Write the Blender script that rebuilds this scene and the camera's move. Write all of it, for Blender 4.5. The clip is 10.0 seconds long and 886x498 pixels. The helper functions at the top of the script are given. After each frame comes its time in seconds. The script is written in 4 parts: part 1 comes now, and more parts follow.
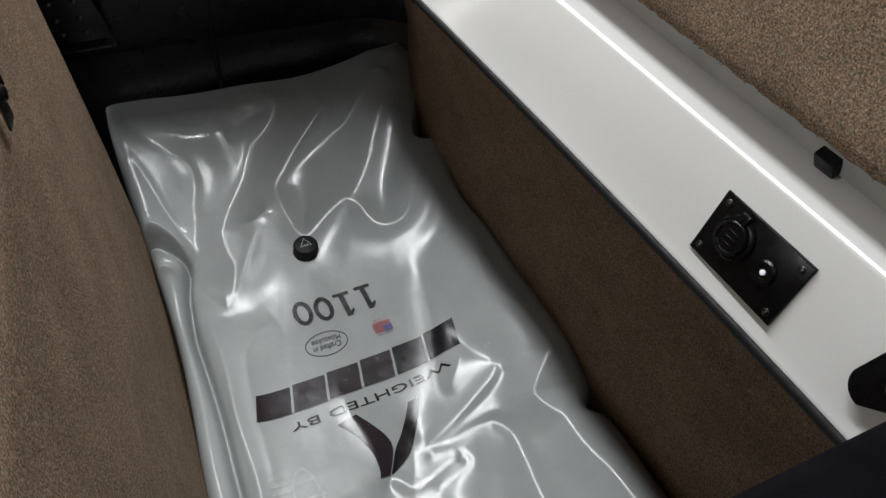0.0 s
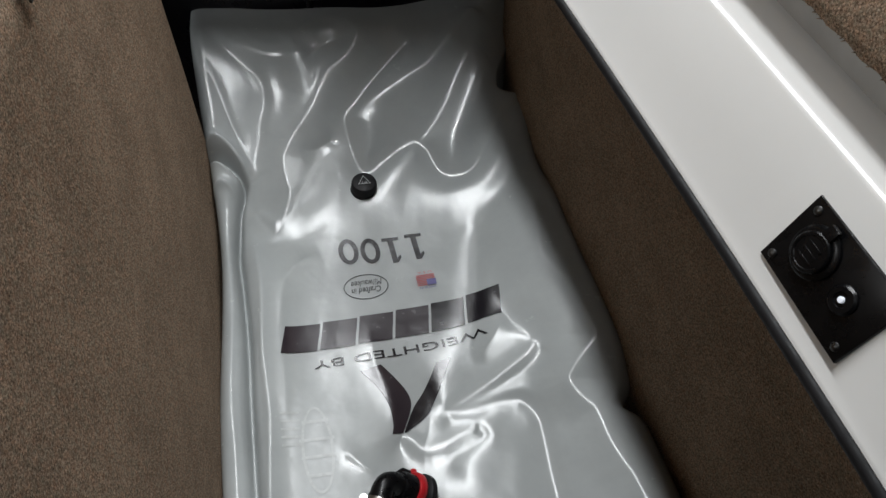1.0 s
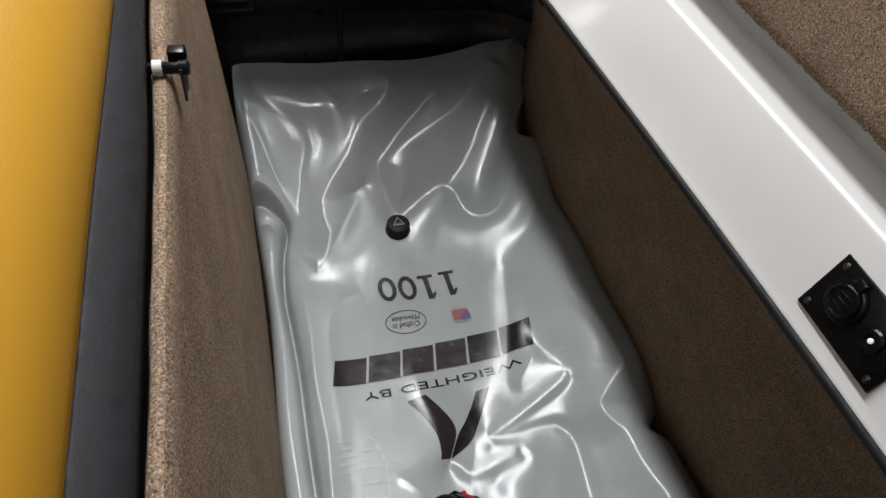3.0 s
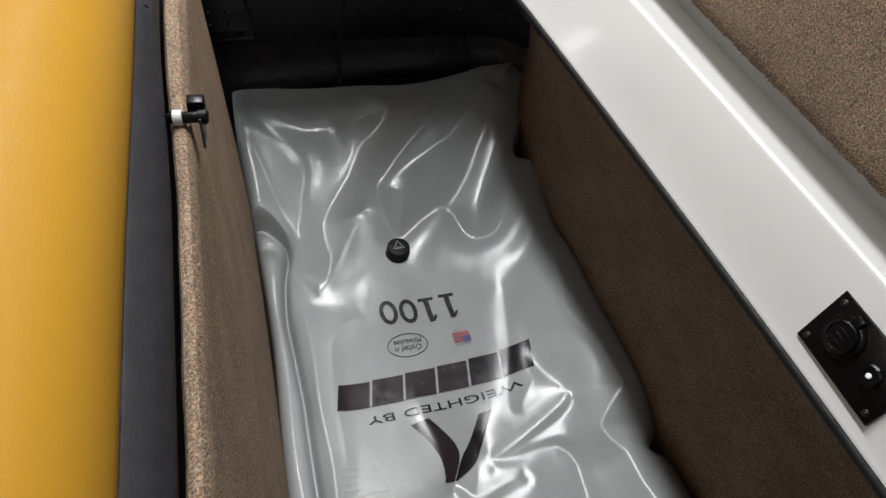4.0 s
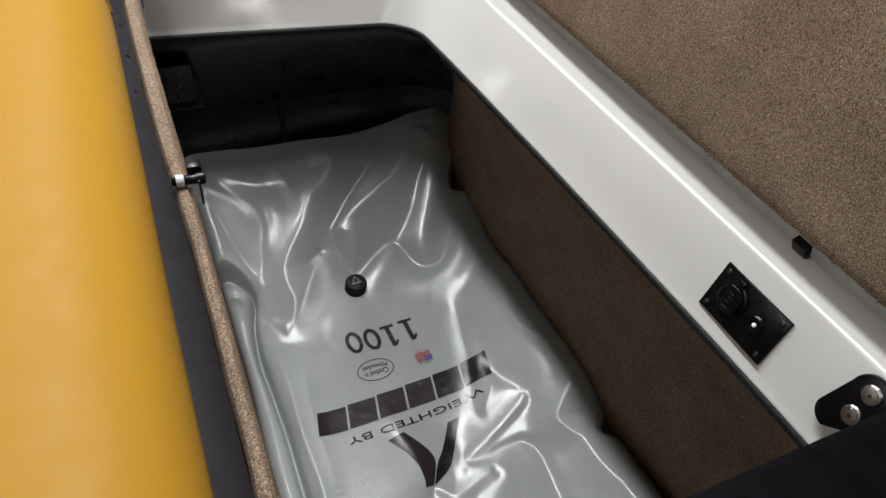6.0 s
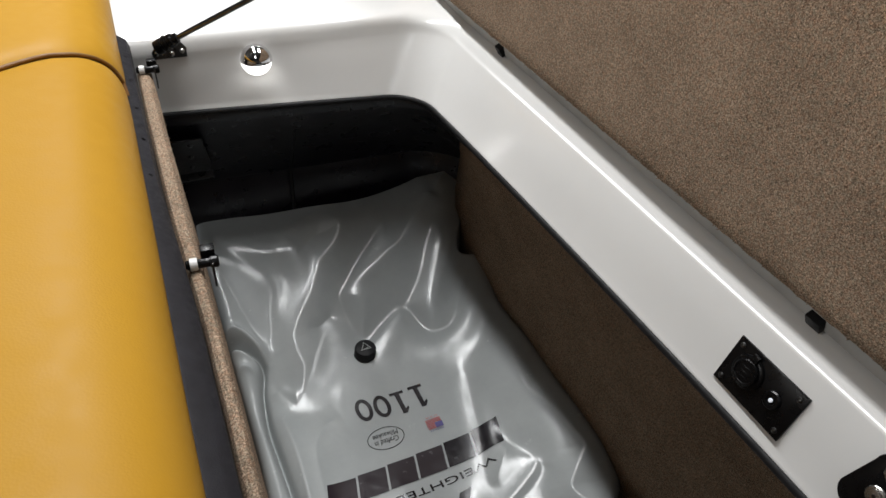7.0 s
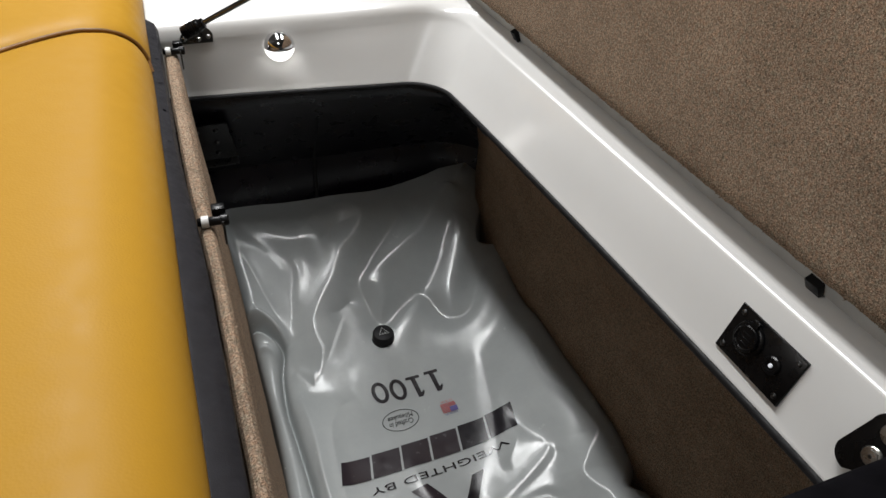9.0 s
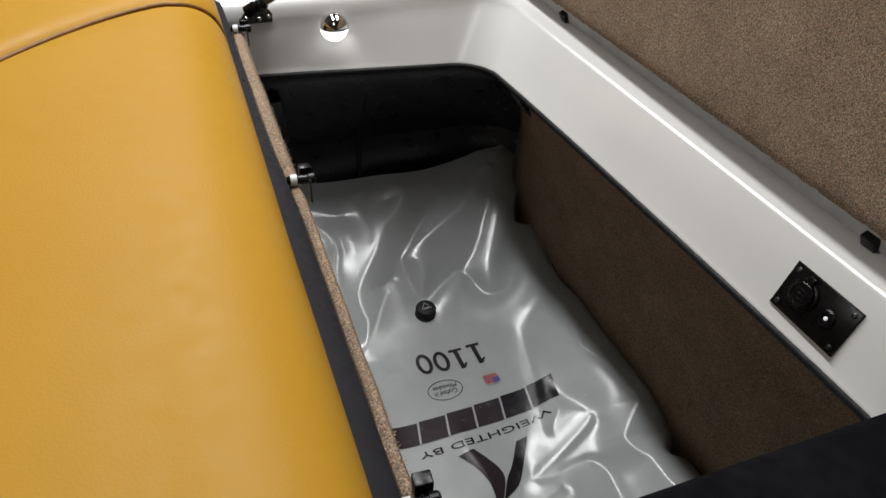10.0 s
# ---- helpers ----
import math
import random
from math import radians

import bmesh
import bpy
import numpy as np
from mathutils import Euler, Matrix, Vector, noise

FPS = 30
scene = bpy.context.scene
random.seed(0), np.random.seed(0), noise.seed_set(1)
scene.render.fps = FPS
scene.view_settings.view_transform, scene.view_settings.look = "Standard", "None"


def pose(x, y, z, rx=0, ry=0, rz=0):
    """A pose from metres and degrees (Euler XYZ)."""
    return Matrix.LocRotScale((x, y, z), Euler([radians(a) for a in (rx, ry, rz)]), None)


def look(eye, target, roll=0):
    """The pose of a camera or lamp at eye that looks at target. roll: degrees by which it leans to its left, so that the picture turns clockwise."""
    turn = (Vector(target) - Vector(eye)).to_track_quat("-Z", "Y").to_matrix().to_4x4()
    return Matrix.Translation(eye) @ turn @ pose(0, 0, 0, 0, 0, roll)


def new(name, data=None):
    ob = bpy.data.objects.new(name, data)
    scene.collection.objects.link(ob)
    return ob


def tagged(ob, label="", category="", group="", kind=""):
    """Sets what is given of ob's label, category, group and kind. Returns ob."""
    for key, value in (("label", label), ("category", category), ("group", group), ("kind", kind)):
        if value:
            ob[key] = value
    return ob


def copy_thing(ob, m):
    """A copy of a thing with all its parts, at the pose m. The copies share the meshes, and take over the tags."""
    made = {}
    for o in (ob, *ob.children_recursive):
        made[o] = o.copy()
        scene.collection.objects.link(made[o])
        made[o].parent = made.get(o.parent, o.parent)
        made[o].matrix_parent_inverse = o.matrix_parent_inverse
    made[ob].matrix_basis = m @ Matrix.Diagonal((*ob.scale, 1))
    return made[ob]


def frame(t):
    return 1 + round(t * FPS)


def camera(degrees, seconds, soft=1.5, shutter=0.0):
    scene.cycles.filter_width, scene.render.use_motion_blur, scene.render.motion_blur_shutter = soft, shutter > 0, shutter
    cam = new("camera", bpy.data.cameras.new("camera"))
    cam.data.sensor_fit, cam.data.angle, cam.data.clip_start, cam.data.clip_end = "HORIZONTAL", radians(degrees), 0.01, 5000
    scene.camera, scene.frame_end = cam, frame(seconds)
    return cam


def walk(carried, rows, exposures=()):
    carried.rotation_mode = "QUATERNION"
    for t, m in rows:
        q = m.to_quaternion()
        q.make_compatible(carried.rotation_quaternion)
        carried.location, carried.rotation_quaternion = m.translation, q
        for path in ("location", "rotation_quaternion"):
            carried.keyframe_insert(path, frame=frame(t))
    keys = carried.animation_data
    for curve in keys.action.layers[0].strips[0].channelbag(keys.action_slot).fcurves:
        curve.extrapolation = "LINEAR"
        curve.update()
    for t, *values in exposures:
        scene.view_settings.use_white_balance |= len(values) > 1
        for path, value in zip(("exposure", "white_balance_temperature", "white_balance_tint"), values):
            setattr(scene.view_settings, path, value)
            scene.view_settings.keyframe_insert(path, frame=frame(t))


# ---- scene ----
cam = camera(65.5, 10.0)
PATH = [
    (0, (0.046, -0.008, 1.107), (0.695, 1.228, -0.325), 4.4),
    (0.5, (0.086, 0.012, 1.078), (0.573, 1.23, -0.431), 7.0),
    (1, (0.101, 0.015, 1.067), (0.503, 1.238, -0.463), 7.3),
    (1.5, (0.08, 0.025, 1.062), (0.447, 1.242, -0.482), 7.1),
    (2, (0.044, 0.008, 1.087), (0.389, 1.225, -0.463), 6.3),
    (2.5, (0.014, -0.001, 1.119), (0.428, 1.238, -0.396), 7.4),
    (4, (-0.016, 0.017, 1.168), (0.485, 1.28, -0.299), 8.4),
    (4.5, (-0.045, 0.0, 1.184), (0.504, 1.273, -0.257), 8.9),
    (5, (-0.066, -0.03, 1.204), (0.564, 1.246, -0.201), 8.7),
    (6.3, (-0.078, -0.07, 1.248), (0.622, 1.239, -0.092), 6.1),
    (6.5, (-0.079, -0.067, 1.255), (0.627, 1.267, -0.058), 5.8),
    (7, (-0.076, -0.051, 1.258), (0.629, 1.333, -0.002), 4.9),
    (7.5, (-0.063, -0.042, 1.244), (0.63, 1.361, -0.001), 4.5),
    (8, (-0.048, -0.056, 1.23), (0.619, 1.37, -0.003), 3.6),
    (8.5, (-0.051, -0.088, 1.221), (0.593, 1.349, -0.013), 3.4),
    (9, (-0.062, -0.104, 1.232), (0.558, 1.34, -0.005), 3.3),
    (9.5, (-0.096, -0.134, 1.239), (0.522, 1.312, 0.004), 3.5),
    (10, (-0.145, -0.136, 1.223), (0.452, 1.314, -0.019), 3.2),
]
EXPOSURES = [(0, -0.06, 6280, 8), (1, 0.0, 6250, 8), (2.5, 0.08, 6300, 10), (4.5, 0.08, 6380, 9), (6.5, -0.08, 6380, 9), (7.5, -0.13, 6380, 9), (10, -0.15, 6430, 9)]
walk(cam, [(t, look(eye, target, roll)) for t, eye, target, roll in PATH], EXPOSURES)

# ---- world and light ----
world = bpy.data.worlds.new("workshop_air")
scene.world = world
world.use_nodes = True
world.node_tree.nodes["Background"].inputs[0].default_value = (0.9, 0.95, 1.0, 1)
world.node_tree.nodes["Background"].inputs[1].default_value = 0.012


def ceiling_lamp(x, y, z, sx, sy, watts, colour, target=None, name="ceiling_lamp"):
    data = bpy.data.lights.new(name, "AREA")
    data.shape, data.size, data.size_y, data.energy, data.color = "RECTANGLE", sx, sy, watts, colour
    lamp = new(name, data)
    lamp.matrix_world = look((x, y, z), target or (x, y + 0.001, 0))
    return tagged(lamp, "unseen white area lamp that lights the locker", "lamp", kind="structure")


# Long ceiling tube out of view, known by its highlight along the ledge.
ceiling_lamp(-0.02, 1.74, 2.75, 0.16, 2.6, 79, (1.0, 0.99, 0.985))
# Fill lamp added on the right to brighten the carpeted left board.
ceiling_lamp(0.86, 1.00, 2.75, 0.30, 1.2, 28, (1.0, 0.99, 0.985))
# Fill lamp added behind, for the faces turned to the near end.
ceiling_lamp(-0.20, -1.30, 2.75, 0.30, 1.2, 5.5, (1.0, 0.99, 0.985))
# Low side fill, added to brighten the lid and the right white wall.
ceiling_lamp(-3.60, 0.60, 1.90, 0.60, 1.6, 42, (1.0, 0.985, 0.97), (0.42, 0.50, 0.85), "wall_lamp")

# ---- materials ----


class Nodes:
    """A short way to write node materials."""

    def __init__(self, name):
        self.m = bpy.data.materials.new(name)
        self.m.use_nodes = True
        self.t = self.m.node_tree
        self.bsdf = self.t.nodes["Principled BSDF"]
        self.coord = self.t.nodes.new("ShaderNodeTexCoord").outputs["Object"]

    def put(self, socket, value):
        target = self.bsdf.inputs[socket]
        if isinstance(value, bpy.types.NodeSocket):
            self.t.links.new(value, target)
        else:
            target.default_value = value

    def noise(self, scale, detail=3.0, rough=0.5, stretch=None, distortion=0.0):
        n = self.t.nodes.new("ShaderNodeTexNoise")
        n.inputs["Scale"].default_value, n.inputs["Detail"].default_value = scale, detail
        n.inputs["Roughness"].default_value, n.inputs["Distortion"].default_value = rough, distortion
        v = self.coord
        if stretch:
            m = self.t.nodes.new("ShaderNodeMapping")
            m.inputs["Scale"].default_value = stretch
            self.t.links.new(v, m.inputs["Vector"])
            v = m.outputs["Vector"]
        self.t.links.new(v, n.inputs["Vector"])
        return n.outputs["Fac"]

    def cells(self, scale, out="Distance"):
        n = self.t.nodes.new("ShaderNodeTexVoronoi")
        n.inputs["Scale"].default_value = scale
        self.t.links.new(self.coord, n.inputs["Vector"])
        return n.outputs[out]

    def ramp(self, fac, *stops):
        n = self.t.nodes.new("ShaderNodeValToRGB")
        while len(n.color_ramp.elements) < len(stops):
            n.color_ramp.elements.new(0.5)
        for e, (p, c) in zip(n.color_ramp.elements, stops):
            e.position, e.color = p, (*c, 1) if len(c) == 3 else c
        self.t.links.new(fac, n.inputs["Fac"])
        return n.outputs["Color"]

    def span(self, fac, low, high, start=0.3, end=0.7):
        n = self.t.nodes.new("ShaderNodeMapRange")
        n.inputs[1].default_value, n.inputs[2].default_value = start, end
        n.inputs[3].default_value, n.inputs[4].default_value = low, high
        self.t.links.new(fac, n.inputs[0])
        return n.outputs[0]

    def mix(self, fac, a, b, blend="MIX"):
        n = self.t.nodes.new("ShaderNodeMix")
        n.data_type, n.blend_type = "RGBA", blend
        for i, value in ((0, fac), (6, a), (7, b)):
            if isinstance(value, bpy.types.NodeSocket):
                self.t.links.new(value, n.inputs[i])
            else:
                n.inputs[i].default_value = value if i == 0 else (*value, 1)
        return n.outputs[2]

    def bump(self, height, strength, distance, under=None):
        n = self.t.nodes.new("ShaderNodeBump")
        n.inputs["Strength"].default_value, n.inputs["Distance"].default_value = strength, distance
        self.t.links.new(height, n.inputs["Height"])
        if under is not None:
            self.t.links.new(under, n.inputs["Normal"])
        return n.outputs["Normal"]


def plain(name, colour, rough, metal=0.0, vary=0.12, scale=40.0, bump=0.0, grain=600.0, gloss=0.5):
    """A surface of one colour, with stains, grain and uneven gloss."""
    n = Nodes(name)
    dark = tuple(c * (1 - vary) for c in colour)
    light = tuple(min(1.0, c * (1 + vary)) for c in colour)
    n.put("Base Color", n.mix(n.span(n.noise(scale, 5), 0, 1), dark, light))
    n.put("Roughness", n.span(n.noise(scale * 2.3, 4), max(0.02, rough * 0.8), min(1, rough * 1.25)))
    n.put("Metallic", metal)
    n.put("Specular IOR Level", gloss)
    if bump:
        n.put("Normal", n.bump(n.noise(grain, 4), bump, 0.0006))
    return n.m


def carpet(name):
    """Short looped marine carpet in mixed browns."""
    n = Nodes(name)
    yarn = n.ramp(n.noise(620, 3, 0.8), (0.36, (0.18, 0.127, 0.086)), (0.47, (0.305, 0.220, 0.153)), (0.55, (0.395, 0.292, 0.210)), (0.68, (0.55, 0.43, 0.33)))
    fleck = n.t.nodes.new("ShaderNodeSeparateColor")
    n.t.links.new(n.cells(850, "Color"), fleck.inputs[0])
    salt = n.ramp(fleck.outputs[0], (0.0, (0.46, 0.44, 0.43)), (0.5, (0.96, 0.96, 0.96)), (0.86, (1.12, 1.10, 1.09)), (1.0, (1.55, 1.5, 1.45)))
    hue = n.ramp(n.noise(210, 2, 0.6), (0.3, (0.86, 0.98, 1.0)), (0.52, (1.0, 1.0, 1.0)), (0.68, (1.07, 0.97, 0.92)))
    nap = n.ramp(n.noise(14, 4, 0.6), (0.3, (0.84, 0.84, 0.84)), (0.7, (1.12, 1.12, 1.12)))
    n.put("Base Color", n.mix(1.0, n.mix(1.0, n.mix(1.0, yarn, salt, "MULTIPLY"), hue, "MULTIPLY"), nap, "MULTIPLY"))
    n.put("Roughness", 0.95)
    n.put("Specular IOR Level", 0.08)
    n.put("Normal", n.bump(n.noise(820, 4, 0.75), 1.0, 0.0016, n.bump(n.noise(45, 3), 0.10, 0.004)))
    return n.m


def vinyl_cloth(name):
    """Grey glossy coated cloth of a water bag: fine weave, scuffs, wavy gloss."""
    n = Nodes(name)
    tone = n.mix(n.span(n.noise(9, 5, 0.6), 0, 1), (0.300, 0.318, 0.317), (0.358, 0.376, 0.374))
    stain = n.span(n.noise(21, 6, 0.7, distortion=0.6), 0, 0.2, 0.6, 0.85)
    n.put("Base Color", n.mix(stain, tone, (0.29, 0.29, 0.27)))
    n.put("Roughness", n.span(n.noise(35, 5, 0.7), 0.18, 0.28))
    n.put("Specular IOR Level", 0.55)
    weave = n.bump(n.cells(900), 0.08, 0.0003)
    n.put("Normal", n.bump(n.noise(24, 3, 0.5), 0.16, 0.004, weave))
    return n.m


def upholstery(name):
    """Yellow marine vinyl with a fine leather grain."""
    n = Nodes(name)
    n.put("Base Color", n.mix(n.span(n.noise(3.5, 4), 0, 1), (0.395, 0.205, 0.0155), (0.425, 0.224, 0.019)))
    n.put("Roughness", n.span(n.noise(50, 4), 0.42, 0.56))
    n.put("Specular IOR Level", 0.16)
    n.put("Normal", n.bump(n.cells(520), 0.16, 0.0005))
    return n.m


def gelcoat(name, colour, rough):
    """Sprayed fibreglass: glossy, faintly wavy, with light dust."""
    n = Nodes(name)
    dust = n.span(n.noise(9, 4, 0.6), 0, 0.5, 0.4, 0.8)
    n.put("Base Color", n.mix(dust, colour, tuple(c * 0.93 + 0.004 for c in colour)))
    n.put("Roughness", n.span(n.noise(6, 3, 0.5), rough * 0.85, rough * 1.2))
    n.put("Coat Weight", 0.5)
    n.put("Coat Roughness", 0.12)
    n.put("Normal", n.bump(n.noise(11, 2), 0.06, 0.01))
    return n.m


def glow(name, colour, strength):
    n = Nodes(name)
    n.put("Base Color", (*colour, 1))
    n.put("Emission Color", (*colour, 1))
    n.put("Emission Strength", strength)
    return n.m


CARPET = carpet("brown_marine_carpet")
BAG = vinyl_cloth("grey_coated_cloth")
YELLOW = upholstery("yellow_vinyl")
WELT = plain("amber_welt", (0.17, 0.075, 0.010), 0.5, vary=0.2, bump=0.3)
WHITE = gelcoat("white_gelcoat", (0.78, 0.775, 0.755), 0.22)
BLACK_SHELL = plain("black_gelcoat", (0.0095, 0.0085, 0.0125), 0.30, vary=0.3, scale=15, gloss=0.5)
LID_EDGE = plain("grey_laminate_edge", (0.40, 0.40, 0.385), 0.5, vary=0.12, scale=25, bump=0.3)
RUBBER = plain("black_rubber", (0.008, 0.008, 0.009), 0.55, vary=0.3, bump=0.2, gloss=0.3)
STRIP = plain("charcoal_plastic", (0.013, 0.0125, 0.0155), 0.55, vary=0.22, scale=60, bump=0.35, grain=900, gloss=0.28)
PLASTIC = plain("black_plastic", (0.0035, 0.0035, 0.004), 0.28, vary=0.3, bump=0.05, gloss=0.22)
PLATE = plain("dark_coated_metal", (0.009, 0.0085, 0.010), 0.35, vary=0.3, scale=80, gloss=0.4)
PAD = plain("black_fabric", (0.0045, 0.0042, 0.0055), 0.9, vary=0.3, bump=0.5, grain=1500, gloss=0.06)
INK = plain("black_ink", (0.010, 0.0085, 0.011), 0.22, vary=0.05)
# The same black ink, paler where sheen is painted into the print.
SHEEN_INK = plain("sheen_dark_ink", (0.024, 0.018, 0.022), 0.22, vary=0.04, scale=30)
RED_INK = plain("red_ink", (0.42, 0.09, 0.10), 0.3)
BLUE_INK = plain("blue_ink", (0.07, 0.06, 0.20), 0.3)
PALE_INK = plain("faded_white_ink", (0.36, 0.375, 0.37), 0.3, vary=0.15, scale=120)
CHROME = plain("polished_chrome", (0.75, 0.75, 0.76), 0.08, metal=1.0, vary=0.03)
STEEL = plain("brushed_steel", (0.42, 0.41, 0.39), 0.28, metal=1.0, vary=0.12)
DARK_STEEL = plain("dark_steel", (0.10, 0.10, 0.10), 0.3, metal=1.0, vary=0.2)
ROD = plain("strut_steel", (0.20, 0.20, 0.20), 0.18, metal=1.0, vary=0.1)
RED = plain("red_plastic", (0.42, 0.012, 0.018), 0.35, vary=0.12)
NYLON = plain("white_nylon", (0.68, 0.68, 0.66), 0.4)
LENS = glow("lit_lens", (1.0, 0.98, 0.95), 1.8)
CONCRETE = plain("grey_concrete", (0.12, 0.115, 0.11), 0.8, vary=0.2, scale=3)
# For the unseen room, kept dark to limit bounce light.
ROOM_GREY = plain("dark_room_grey", (0.13, 0.127, 0.124), 0.8, vary=0.08, scale=2)

# ---- mesh helpers ----


def part(name, bm, material, parent=None, label="", smooth=True, recalc=True):
    if recalc:
        bmesh.ops.recalc_face_normals(bm, faces=bm.faces)
    me = bpy.data.meshes.new(name)
    bm.to_mesh(me)
    bm.free()
    me.materials.append(material)
    if smooth:
        me.shade_smooth()
        me.set_sharp_from_angle(angle=radians(38))
    ob = new(name, me)
    ob.parent = parent
    return tagged(ob, label)


def root(name, at, label, category, group="", kind=""):
    ob = new(name)
    ob.empty_display_size = 0.02
    ob.location = at
    bpy.context.view_layer.update()
    return tagged(ob, label, category, group, kind)


def under(ob, parent):
    """Hang a mesh with world coordinates under its thing."""
    ob.parent = parent
    ob.matrix_parent_inverse = parent.matrix_world.inverted()
    return ob


def piece(name, bm, material, parent, label="", smooth=True, recalc=True):
    """A part whose mesh is written in world coordinates."""
    return under(part(name, bm, material, None, label, smooth, recalc), parent)


def box(lo, hi, bevel=0.0, segments=2, m=None):
    bm = bmesh.new()
    bmesh.ops.create_cube(bm, size=1)
    lo, hi = Vector(lo), Vector(hi)
    for v in bm.verts:
        v.co = Vector(((v.co[i] + 0.5) * (hi[i] - lo[i]) + lo[i] for i in range(3)))
    if bevel:
        bmesh.ops.bevel(bm, geom=bm.edges[:], offset=bevel, segments=segments, profile=0.6, affect="EDGES")
    if m is not None:
        bm.transform(m)
    return bm


def tube(points, radius, sides=12, cap=True, bm=None):
    bm = bm or bmesh.new()
    points = [Vector(p) for p in points]
    radii = radius if isinstance(radius, (list, tuple)) else [radius] * len(points)
    rings, side = [], None
    for i, p in enumerate(points):
        way = (points[min(i + 1, len(points) - 1)] - points[max(i - 1, 0)]).normalized()
        if side is None:
            side = way.orthogonal().normalized()
        side = (side - way * side.dot(way)).normalized()
        up = way.cross(side)
        rings.append([bm.verts.new(p + radii[i] * (math.cos(a) * side + math.sin(a) * up)) for a in (2 * math.pi * k / sides for k in range(sides))])
    for a, b in zip(rings, rings[1:]):
        for k in range(sides):
            bm.faces.new((a[k], a[(k + 1) % sides], b[(k + 1) % sides], b[k]))
    if cap:
        bm.faces.new(rings[0][::-1])
        bm.faces.new(rings[-1])
    return bm


def lathe(profile, m, sides=32):
    """Turn (radius, height) pairs round the z axis, then place by m."""
    bm = bmesh.new()
    rings = [[bm.verts.new((r * math.cos(2 * math.pi * k / sides), r * math.sin(2 * math.pi * k / sides), z)) for k in range(sides)] for r, z in profile]
    for a, b in zip(rings, rings[1:]):
        for k in range(sides):
            bm.faces.new((a[k], a[(k + 1) % sides], b[(k + 1) % sides], b[k]))
    bm.faces.new(rings[0][::-1])
    bm.faces.new(rings[-1])
    bm.transform(m)
    return bm


def sheet(rows, close=False):
    """A surface through rows of points."""
    bm = bmesh.new()
    grid = [[bm.verts.new(p) for p in row] for row in rows]
    for a, b in zip(grid, grid[1:]):
        for k in range(len(a) - (0 if close else 1)):
            j = (k + 1) % len(a)
            bm.faces.new((a[k], a[j], b[j], b[k]))
    return bm


def prism(outline, depth, m, bevel=0.0):
    """A flat plate of that outline in x and y, depth thick in z, placed by m."""
    bm = bmesh.new()
    low = bm.faces.new([bm.verts.new((x, y, 0)) for x, y in outline])
    top = bmesh.ops.extrude_face_region(bm, geom=[low])
    bmesh.ops.translate(bm, verts=[g for g in top["geom"] if isinstance(g, bmesh.types.BMVert)], vec=(0, 0, depth))
    if bevel:
        rim = [e for e in bm.edges if all(abs(v.co.z - depth) < 1e-6 for v in e.verts)]
        bmesh.ops.bevel(bm, geom=rim, offset=bevel, segments=2, profile=0.5, affect="EDGES")
    bm.transform(m)
    return bm


def frame_at(origin, x_axis, normal):
    """A pose whose x runs along x_axis and z along normal."""
    z = Vector(normal).normalized()
    x = (Vector(x_axis) - z * Vector(x_axis).dot(z)).normalized()
    y = z.cross(x)
    m = Matrix((x, y, z)).transposed().to_4x4()
    return Matrix.Translation(origin) @ m


def smooth_path(points, steps=8):
    """Catmull-Rom through the points."""
    p = [Vector(q) for q in points]
    p = [2 * p[0] - p[1], *p, 2 * p[-1] - p[-2]]
    out = []
    for a, b, c, d in zip(p, p[1:], p[2:], p[3:]):
        for k in range(steps):
            t = k / steps
            out.append(0.5 * (2 * b + (c - a) * t + (2 * a - 5 * b + 4 * c - d) * t * t + (3 * b - a - 3 * c + d) * t ** 3))
    return out + [p[-2]]


# ---- the boat: white liner with its opening ----
RIM_X, RIM_Y, RIM_Z = 0.400, 0.978, 0.715
WALL_X, NEAR_Y = -0.062, -0.45


def contour(d, radius=0.062, far=None, right=None, z=0.712):
    """The opening's edge, d metres outside of the rim at height z: along the right side, round the corner and along the far side."""
    x, y, r = RIM_X + d, RIM_Y + d, radius + 0.35 * d
    if far is not None:
        x, y = right, far
    out = [(x, NEAR_Y + (y - r - NEAR_Y) * k / 24) for k in range(25)]
    out += [(x - r + r * math.cos(a), y - r + r * math.sin(a)) for a in (math.pi / 2 * k / 12 for k in range(1, 12))]
    out += [(x - r - (x - r + 0.30) * k / 16, y) for k in range(17)]
    return [askew(p, q, z) for p, q in out]


def askew(x, y, z):
    """The rim narrows towards the end wall and runs aslant there; the ledge above stays straight."""
    hold = min(1.0, max(0.0, (0.806 - z) / 0.091)) if z > 0.7 else max(0.0, 1 - (0.7 - z) / 0.3)
    narrow = 0.008 + 0.020 * hold if z < 0.82 else 0.008
    right = min(1.0, max(0.0, (x - 0.05) / 0.25))
    dx = -narrow * max(0.0, (min(y, 1.05) - 0.10) / 0.76) ** 1.4 * right
    dy = hold * (0.023 - 0.105 * x) * min(1.0, max(0.0, (y - 0.80) / 0.12))
    return x + dx, y + dy


profile = [(-0.004, 0.708), (0.0, 0.715), (0.0035, 0.722), (0.012, 0.752), (0.0215, 0.782), (0.0274, 0.7992), (0.0282, 0.8014), (0.0288, 0.8028), (0.0296, 0.8037), (0.0308, 0.8043), (0.0319, 0.8050), (0.0332, 0.8064), (0.0352, 0.8092), (0.0387, 0.8140), (0.0430, 0.8196), (0.0490, 0.8238), (0.0600, 0.8262), (0.10, 0.832)]
